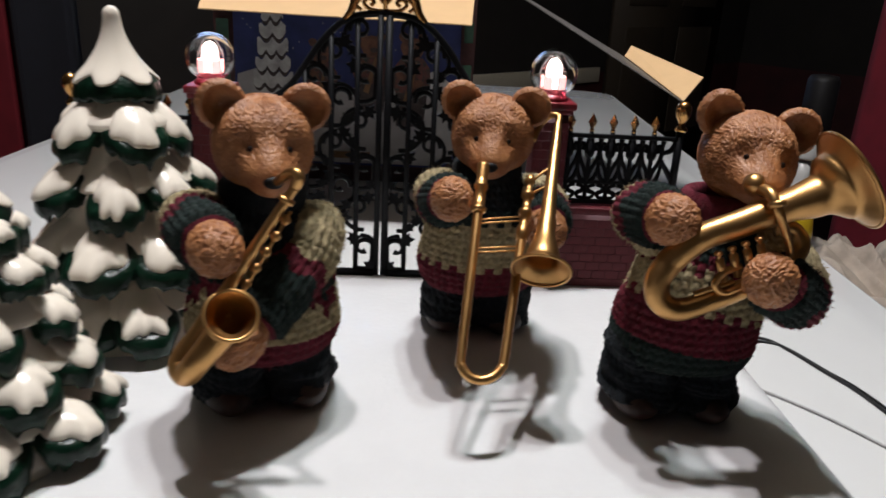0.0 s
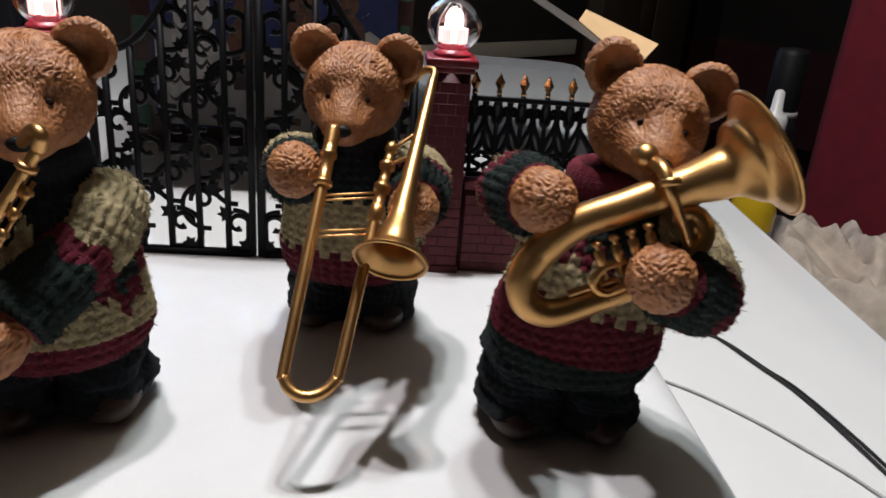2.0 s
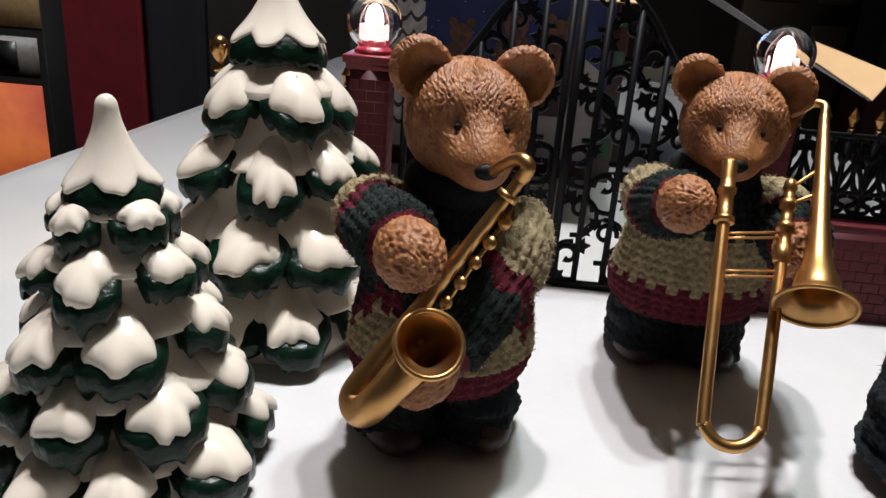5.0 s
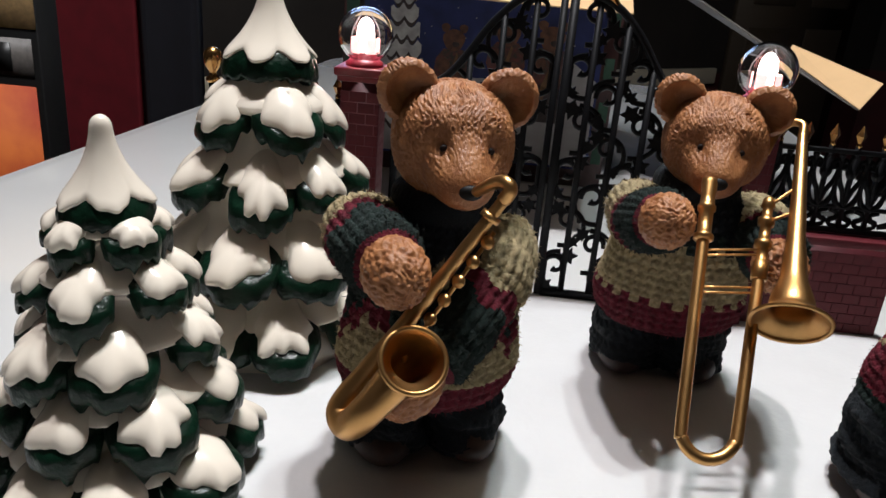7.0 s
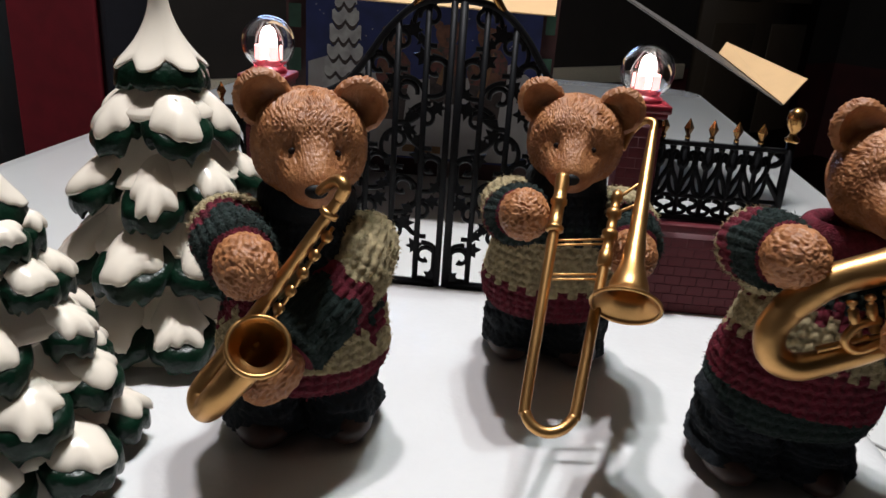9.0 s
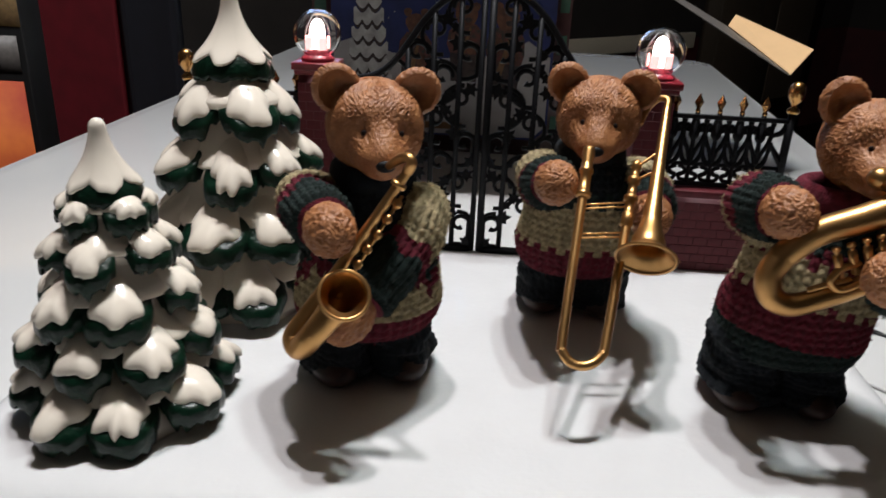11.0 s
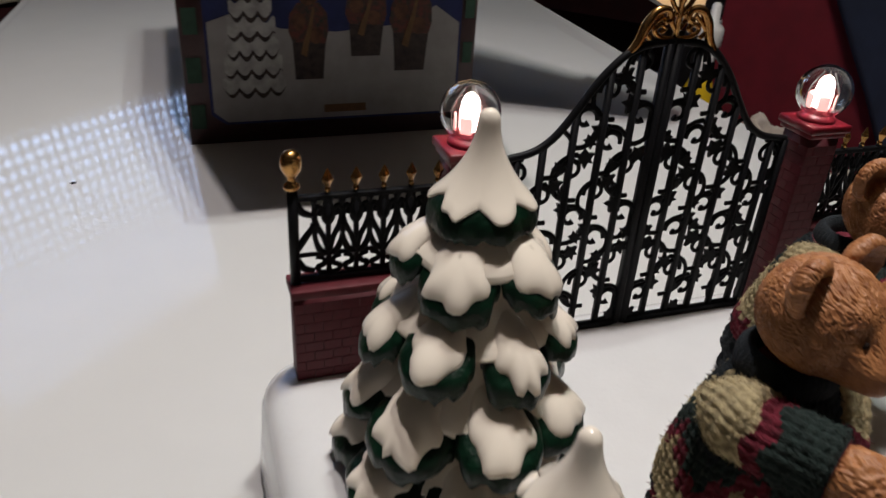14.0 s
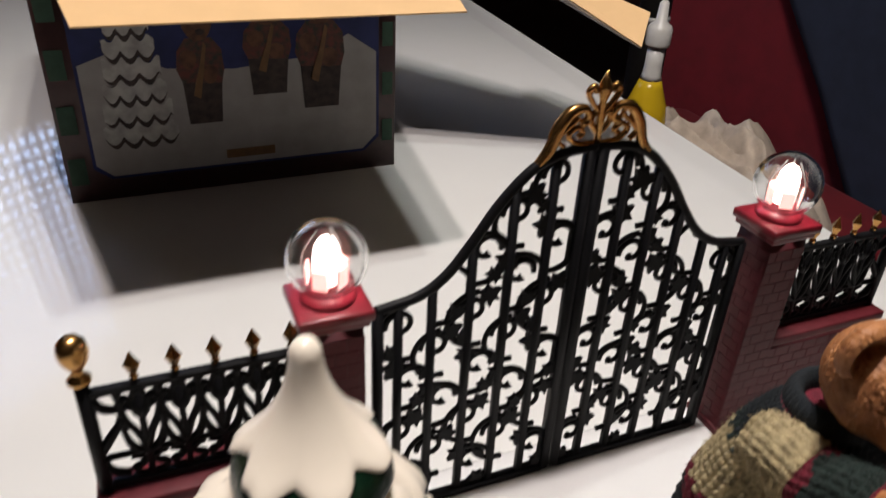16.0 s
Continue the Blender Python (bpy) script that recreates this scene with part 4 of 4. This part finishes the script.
for k in range(4):
    p = Vector((0.0925, -0.1352, 0.0628)).lerp(Vector((0.1025, -0.1352, 0.0672)), k / 3)
    v = part("valve", lathe([(0.0011, -0.0075), (0.0011, -0.001), (0.0006, -0.0008), (0.0006, 0.0004), (0.0011, 0.0005), (0.0011, 0.0011), (0.0003, 0.0014)], 14, L(p), aim((-0.38, -0.05, 0.92))), BRASS, ho)
part("inner_tubing", tube([L(p) for p in ((0.099, -0.135, 0.060), (0.0945, -0.1355, 0.0585), (0.0925, -0.136, 0.055), (0.0955, -0.136, 0.053), (0.1005, -0.1355, 0.0555), (0.103, -0.135, 0.0585))], 0.0010, 10, 40), BRASS, ho)
part("inner_tubing", tube([L(p) for p in ((0.088, -0.1345, 0.0515), (0.093, -0.1348, 0.0538), (0.098, -0.1345, 0.0555))], 0.0008, 10, 20), BRASS, ho)

# ---- carton behind ----
car = empty("cardboard_carton", (-0.045, 0.335, TABLE_Z))
CW, CD, CH = 0.108, 0.245, 0.179
for nm, dims in (("side_panel", (-CW, CW, 0, 0.0012, 0, CH)), ("side_panel", (-CW, CW, CD - 0.0012, CD, 0, CH)), ("side_panel", (-CW, -CW + 0.0012, 0.0013, CD - 0.0013, 0, CH)), ("side_panel", (CW - 0.0012, CW, 0.0013, CD - 0.0013, 0, CH)), ("bottom_panel", (-CW + 0.0013, CW - 0.0013, 0.0013, CD - 0.0013, 0.0, 0.0012))):
    part(nm, box(*dims), PRINT, car)


def card(pts, parent, name, top_mat, under_mat, t=0.0008):
    own = bmesh.new()
    p = [Vector(q) for q in pts]
    nrm = (p[1] - p[0]).cross(p[-1] - p[0]).normalized()
    a = [own.verts.new(q + nrm * t / 2) for q in p]
    b = [own.verts.new(q - nrm * t / 2) for q in p]
    own.faces.new(a).material_index = 0
    own.faces.new(b[::-1]).material_index = 1
    for i in range(len(p)):
        j = (i + 1) % len(p)
        own.faces.new((a[j], a[i], b[i], b[j])).material_index = 0
    return part(name, own, [top_mat, under_mat], parent, "", False)


O = Vector((-0.045, 0.335, TABLE_Z))
C = lambda x, y, z: tuple(Vector((x, y, z)) - O)
card([C(-0.150, 0.334, 0.1345), C(-0.1255, 0.190, 0.1010), C(0.0488, 0.190, 0.0992), C(0.0605, 0.334, 0.1345)], car, "front_flap", CARTON, PRINT)
PRINT_GREY = material("grey_print", (0.13, 0.115, 0.105), 0.5)
card([C(0.0635, 0.336, 0.1350), C(0.2285, 0.288, 0.0436), C(0.2085, 0.405, 0.0665), C(0.0635, 0.578, 0.1480)], car, "side_flap", PRINT_GREY, PRINT_GREY)
card([C(0.2295, 0.2876, 0.0440), C(0.2535, 0.3156, 0.0603), C(0.218, 0.417, 0.0760), C(0.2095, 0.4045, 0.0672)], car, "tuck_lip", CARTON, PRINT_GREY)
SKY = material("printed_night_sky", (0.012, 0.02, 0.10), 0.75, vary=0.2, size=60)
PSNOW = material("printed_snow", (0.30, 0.28, 0.27), 0.75, vary=0.1, size=60)
PDARK = material("printed_dark_figure", (0.05, 0.032, 0.027), 0.75, vary=0.35, size=180)
PTREE = material("printed_tree_white", (0.42, 0.40, 0.38), 0.75, vary=0.2, size=120)
PWOOL = material("printed_wool", (0.12, 0.03, 0.022), 0.75, mottle=(0.02, 0.03, 0.022), size=260)
PGREEN = material("printed_green", (0.02, 0.06, 0.035), 0.75)
PGOLD = material("printed_gold_bar", (0.16, 0.08, 0.03), 0.75)
PBROWN = material("printed_fur_shape", (0.13, 0.05, 0.024), 0.75, vary=0.3, size=200)


def printed(outline, k, mat, name):
    own = prism([(x + 0.0, z) for x, z in outline], 0.0003, "xz", None, -0.0002 - 0.00035 * k)
    return part(name, own, mat, car, "", False)


printed([(-0.092, 0.022), (-0.082, 0.014), (0.085, 0.014), (0.096, 0.024), (0.096, 0.165), (-0.092, 0.165)], 0, SKY, "printed_sky")
printed([(-0.090, 0.024), (-0.081, 0.016), (0.084, 0.016), (0.094, 0.026), (0.094, 0.085), (0.075, 0.098), (0.05, 0.085), (0.0, 0.080), (-0.04, 0.083), (-0.07, 0.095), (-0.090, 0.088)], 1, PSNOW, "printed_snow")
def scallop(x, k):
    """Height of the hem of the printed tree's row k, at x from its middle."""
    w = 0.007 + 0.0019 * k
    t = max(-1.0, min(1.0, x / w))
    return 0.150 - 0.0135 * k - 0.0052 * abs(math.sin((2 + k // 3) * math.pi * (t + 1) / 2 + 0.5 * (k % 2))) - 0.6 * max(0.0, abs(x) - w)


for k in range(9):
    w = 0.007 + 0.0019 * k
    across = [w * (2 * i / 24 - 1) for i in range(25)]
    shade = [0.0034 * (1 - (x / w) ** 4) + 0.0002 for x in across]
    hem = [(-0.060 + x, scallop(x, k)) for x in across]
    under = [(-0.060 + x, scallop(x, k) - d) for x, d in zip(across, shade)]
    if k:
        upper = [(-0.060 + x, max(scallop(x, k - 1) - 0.0036, scallop(x, k) + 0.0002)) for x in across]
    else:
        upper = [(-0.060 + x, 0.160 - abs(x) * 1.2) for x in across]
    printed(hem + upper[::-1], 3, PTREE, "printed_tree_snow")
    printed(under + hem[::-1], 3, PDARK, "printed_tree_shade")


def spot(cx, cz, rx, rz, k, mat, name):
    printed([(cx + rx * math.cos(a) * (1 + 0.1 * math.sin(3 * a)), cz + rz * math.sin(a)) for a in (2 * math.pi * i / 16 for i in range(16))], k, mat, name)


for cx, cz, w, hh in ((-0.020, 0.046, 0.014, 0.076), (0.022, 0.062, 0.015, 0.066), (0.056, 0.050, 0.016, 0.080)):
    printed([(cx + w * p, cz + hh * q) for p, q in ((-0.75, 0), (0.7, 0), (0.78, 0.2), (0.85, 0.34), (-0.85, 0.36), (-0.8, 0.18))], 2, PDARK, "printed_trousers")
    printed([(cx + w * p, cz + hh * q) for p, q in ((-0.85, 0.361), (0.85, 0.341), (1.0, 0.45), (0.95, 0.62), (0.55, 0.72), (-0.55, 0.72), (-0.95, 0.62), (-1.05, 0.47))], 2, PWOOL, "printed_sweater")
    spot(cx - w * 0.5, cz + hh * 0.55, w * 0.34, hh * 0.08, 3, PBROWN, "printed_paw")
    spot(cx + w * 0.35, cz + hh * 0.42, w * 0.34, hh * 0.08, 3, PBROWN, "printed_paw")
    for sx in (-1, 1):
        spot(cx + sx * w * 0.5, cz + hh * 0.93, w * 0.24, w * 0.24, 3, PBROWN, "printed_ear")
    spot(cx, cz + hh * 0.81, w * 0.62, w * 0.6, 4, PBROWN, "printed_bear_face")
    spot(cx + w * 0.12, cz + hh * 0.77, w * 0.2, w * 0.14, 5, PDARK, "printed_muzzle")
    printed([(cx + w * p, cz + hh * q) for p, q in ((-0.45, 0.25), (-0.15, 0.22), (0.1, 0.45), (0.3, 0.66), (0.2, 0.69), (-0.05, 0.5), (-0.3, 0.36))], 5, PGOLD, "printed_gold_shape")
printed([(-0.01, 0.020), (0.022, 0.020), (0.022, 0.026), (-0.01, 0.026)], 2, PGOLD, "printed_bar")
for k in range(5):
    printed([(-0.106, 0.012 + 0.034 * k), (-0.096, 0.012 + 0.034 * k), (-0.096, 0.030 + 0.034 * k), (-0.106, 0.030 + 0.034 * k)], 0, PGREEN, "printed_border_block")
    printed([(0.0985, 0.020 + 0.034 * k), (0.106, 0.020 + 0.034 * k), (0.106, 0.036 + 0.034 * k), (0.0985, 0.036 + 0.034 * k)], 0, PGREEN, "printed_border_block")
rng = random.Random(9)
for k in range(24):
    x, z = rng.uniform(-0.085, 0.09), rng.uniform(0.105, 0.16)
    printed([(x - 0.0006, z), (x, z - 0.0006), (x + 0.0006, z), (x, z + 0.0006)], 1, PSNOW, "printed_star")
tagged(car, "opened printed cardboard carton with kraft flaps", "carton")

# ---- cables ----
def cable(name, pts, r, mat, label):
    ob = part(name, tube([(x, y, TABLE_Z + r + z) for x, y, z in pts], r, 8, 60), mat)
    tagged(ob, label, "cable")


cable("power_cord", [(0.150, 0.022, 0), (0.175, 0.045, 0), (0.196, 0.041, 0), (0.207, 0.034, 0), (0.217, 0.006, 0), (0.224, -0.015, 0), (0.229, -0.05, 0), (0.236, -0.12, 0), (0.26, -0.3, 0)], 0.0008, CORD, "black twin power cord lying on the table")
cable("power_cord", [(0.150, 0.018, 0), (0.177, 0.042, 0), (0.198, 0.036, 0), (0.2095, 0.030, 0), (0.2195, 0.004, 0), (0.226, -0.013, 0), (0.232, -0.05, 0), (0.239, -0.12, 0), (0.263, -0.3, 0)], 0.0007, CORD, "black twin power cord lying on the table")
cable("thin_wire", [(0.142, 0.006, 0), (0.160, -0.003, 0), (0.178, -0.016, 0), (0.195, -0.035, 0), (0.207, -0.053, 0), (0.220, -0.076, 0), (0.235, -0.12, 0), (0.25, -0.3, 0)], 0.0007, GREY_WIRE, "thin grey wire lying on the table")

crumb = ball((-0.228, 0.281, TABLE_Z + 0.0006), (0.0019, 0.0013, 0.0008), 10, 7)
tagged(part("crumb", crumb, CORD), "tiny dark crumb on the white table", "crumb")

# ---- chairs and things round the table ----
def slabs(pts, z0, z1, t):
    """An upright curved slab along plan points."""
    c = curve([(x, y, 0) for x, y in pts], 24)
    own = bmesh.new()
    rows = []
    for i in range(24):
        d = (c[min(i + 1, 23)] - c[max(i - 1, 0)]).normalized()
        nn = Vector((-d.y, d.x, 0))
        ring = []
        for k in range(16):
            a = 2 * math.pi * k / 16
            w, zz = math.cos(a), math.sin(a)
            ring.append(own.verts.new(c[i] + nn * t / 2 * math.copysign(abs(w) ** 0.5, w) + Vector((0, 0, (z0 + z1) / 2 + (z1 - z0) / 2 * math.copysign(abs(zz) ** 0.35, zz)))))
        rows.append(ring)
    for a, b in zip(rows, rows[1:]):
        for k in range(16):
            own.faces.new((a[k], a[(k + 1) % 16], b[(k + 1) % 16], b[k]))
    own.faces.new(rows[0])
    own.faces.new(rows[-1][::-1])
    bmesh.ops.recalc_face_normals(own, faces=own.faces)
    return own


def upholstered(seat, back, label):
    ch = empty("dining_chair", (0, 0, FLOOR_Z))
    up = Vector((0, 0, -FLOOR_Z))
    x0, x1, y0, y1 = seat
    part("seat", box(x0, x1, y0, y1, 0.38, 0.47, 0.03, 3), MAROON, ch)
    own = slabs(back, 0.3, 0.98, 0.05)
    part("backrest", own, MAROON, ch, "tall maroon padded back")
    for x in (x0 + 0.04, x1 - 0.04):
        for y in (y0 + 0.04, y1 - 0.04):
            part("leg", box(x - 0.02, x + 0.02, y - 0.02, y + 0.02, 0, 0.381), WOOD_DARK, ch)
    tagged(ch, label, "chair", "chairs at the table")
    return ch


upholstered((0.44, 0.95, 0.45, 1.05), [(0.94, 1.2), (1.0, 1.0), (1.04, 0.7), (1.0, 0.3)], "maroon upholstered chair with a draped cloth")
upholstered((-1.02, -0.48, 0.47, 1.16), [(-1.3, 1.2), (-1.1, 1.24), (-0.9, 1.24), (-0.74, 1.2)], "maroon upholstered chair pulled to the table")
own = slabs([(0.975, 0.92), (0.965, 0.66), (0.93, 0.34), (0.9, 0.0)], -0.7, 0.3, 0.05)
for v in own.verts:
    v.co.x += 0.02 * noise.noise(Vector((v.co.y * 7, v.co.z * 4, 3.0)))
    v.co.y += 0.85 * v.co.z
tagged(part("jacket", own, NAVY), "dark navy jacket hanging over a chair", "jacket")
own = slabs([(-0.715, 1.13), (-0.69, 1.15), (-0.66, 1.16), (-0.62, 1.16)], -0.79, 0.5, 0.05)
tagged(part("coat", own, COAT), "navy coat hanging beside a chair, weak light put into its colour", "coat")

SEAT = FLOOR_Z + 0.47
bottle = empty("bottle", (0.54, 0.66, SEAT))
part("body", lathe([(0.027, 0.0), (0.030, 0.005), (0.030, 0.15), (0.027, 0.17), (0.018, 0.195), (0.0145, 0.205)], 28), YELLOW, bottle, "yellow liquid in a clear bottle")
part("label", lathe([(0.0305, 0.04), (0.0305, 0.125)], 28, (0, 0, 0), None, None, False), GREY_WIRE, bottle, "grey label")
CAP = material("white_plastic_cap", (0.6, 0.58, 0.55), 0.35, vary=0.03)
part("neck", lathe([(0.0145, 0.205), (0.0125, 0.212), (0.0115, 0.225), (0.0115, 0.25)], 20), CAP, bottle)
part("cap", lathe([(0.0155, 0.25), (0.0165, 0.253), (0.0165, 0.272), (0.014, 0.277), (0.0075, 0.282), (0.006, 0.305), (0.003, 0.308)], 24), CAP, bottle)
tagged(bottle, "yellow squeeze bottle with white cap on a chair", "bottle")
# added stand-in for the bottle's clear overcap, placed to fit the camera's view
can = empty("overcap_stand_in", (0.585, 0.735, SEAT))
part("body", lathe([(0.024, 0.0), (0.026, 0.004), (0.026, 0.24), (0.022, 0.262)], 28), BLACK_GLOSS, can)
part("rim", lathe([(0.0225, 0.262), (0.0235, 0.266), (0.0225, 0.27)], 28), GREY_WIRE, can)
part("cap", lathe([(0.021, 0.27), (0.022, 0.274), (0.0215, 0.345), (0.018, 0.352), (0.004, 0.354)], 28), BLACK_GLOSS, can, "dark upper part of the overcap stand-in")
tagged(can, "added dark cylinder standing in for the bottle's clear overcap", "can")


def heap(u, v):
    th = 2 * math.pi * u
    r = (0.015 + 0.985 * v)
    p = Vector((0.17 * r * math.cos(th), 0.22 * r * math.sin(th), 0))
    fold = 0.5 - math.sqrt(noise.noise(Vector((p.x * 11, p.y * 9, 2.0))) ** 2 + 0.004)
    fine = 0.6 - 2 * abs(noise.noise(Vector((p.x * 26 + 4 + 3 * fold, p.y * 15, 5.0))))
    p.z = 0.002 + max(0.0, (1 - r ** 3)) * (0.058 + 0.11 * fold + 0.03 * fine)
    return p


cl = part("cloth", surf(120, 60, heap, None, None, True), CLOTH)
cl.location = (0.69, 0.68, SEAT)
tagged(cl, "crumpled off-white cloth lying on a chair", "cloth")

game = empty("storage_box", (-0.672, 0.50, SEAT))
part("body", box(-0.16, 0.156, 0.0, 0.04, 0.0, 0.47, 0.002), CORD, game)
part("orange_panel", box(-0.15, 0.148, -0.0012, -0.0002, 0.02, 0.285), ORANGE, game, "orange printed panel")
part("grey_panel", box(-0.15, 0.148, -0.0012, -0.0002, 0.295, 0.335), PRINT_GREY, game)
part("tan_panel", box(-0.15, 0.155, -0.0012, -0.0002, 0.345, 0.465), TAN_CARD, game)
for k in range(3):
    part("lettering_bar", box(0.02 + 0.04 * k, 0.045 + 0.04 * k, -0.0026, -0.0014, 0.30, 0.33), CORD, game)
tagged(game, "black box with orange and tan printed panels", "box")

# ---- bricks ----
for ob, kind in WALLS:
    if kind == "pillar":
        lay(ob, (0, -0.0069, 0), 0, 0.0138, 0.003, 0.0765)
        lay(ob, (0.0069, 0, 0), 90, 0.0138, 0.003, 0.0765)
        lay(ob, (-0.0069, 0, 0), -90, 0.0138, 0.003, 0.0765)
    else:
        lay(ob, (0, -0.0047, 0), 0, 0.049, 0.0, 0.0335)
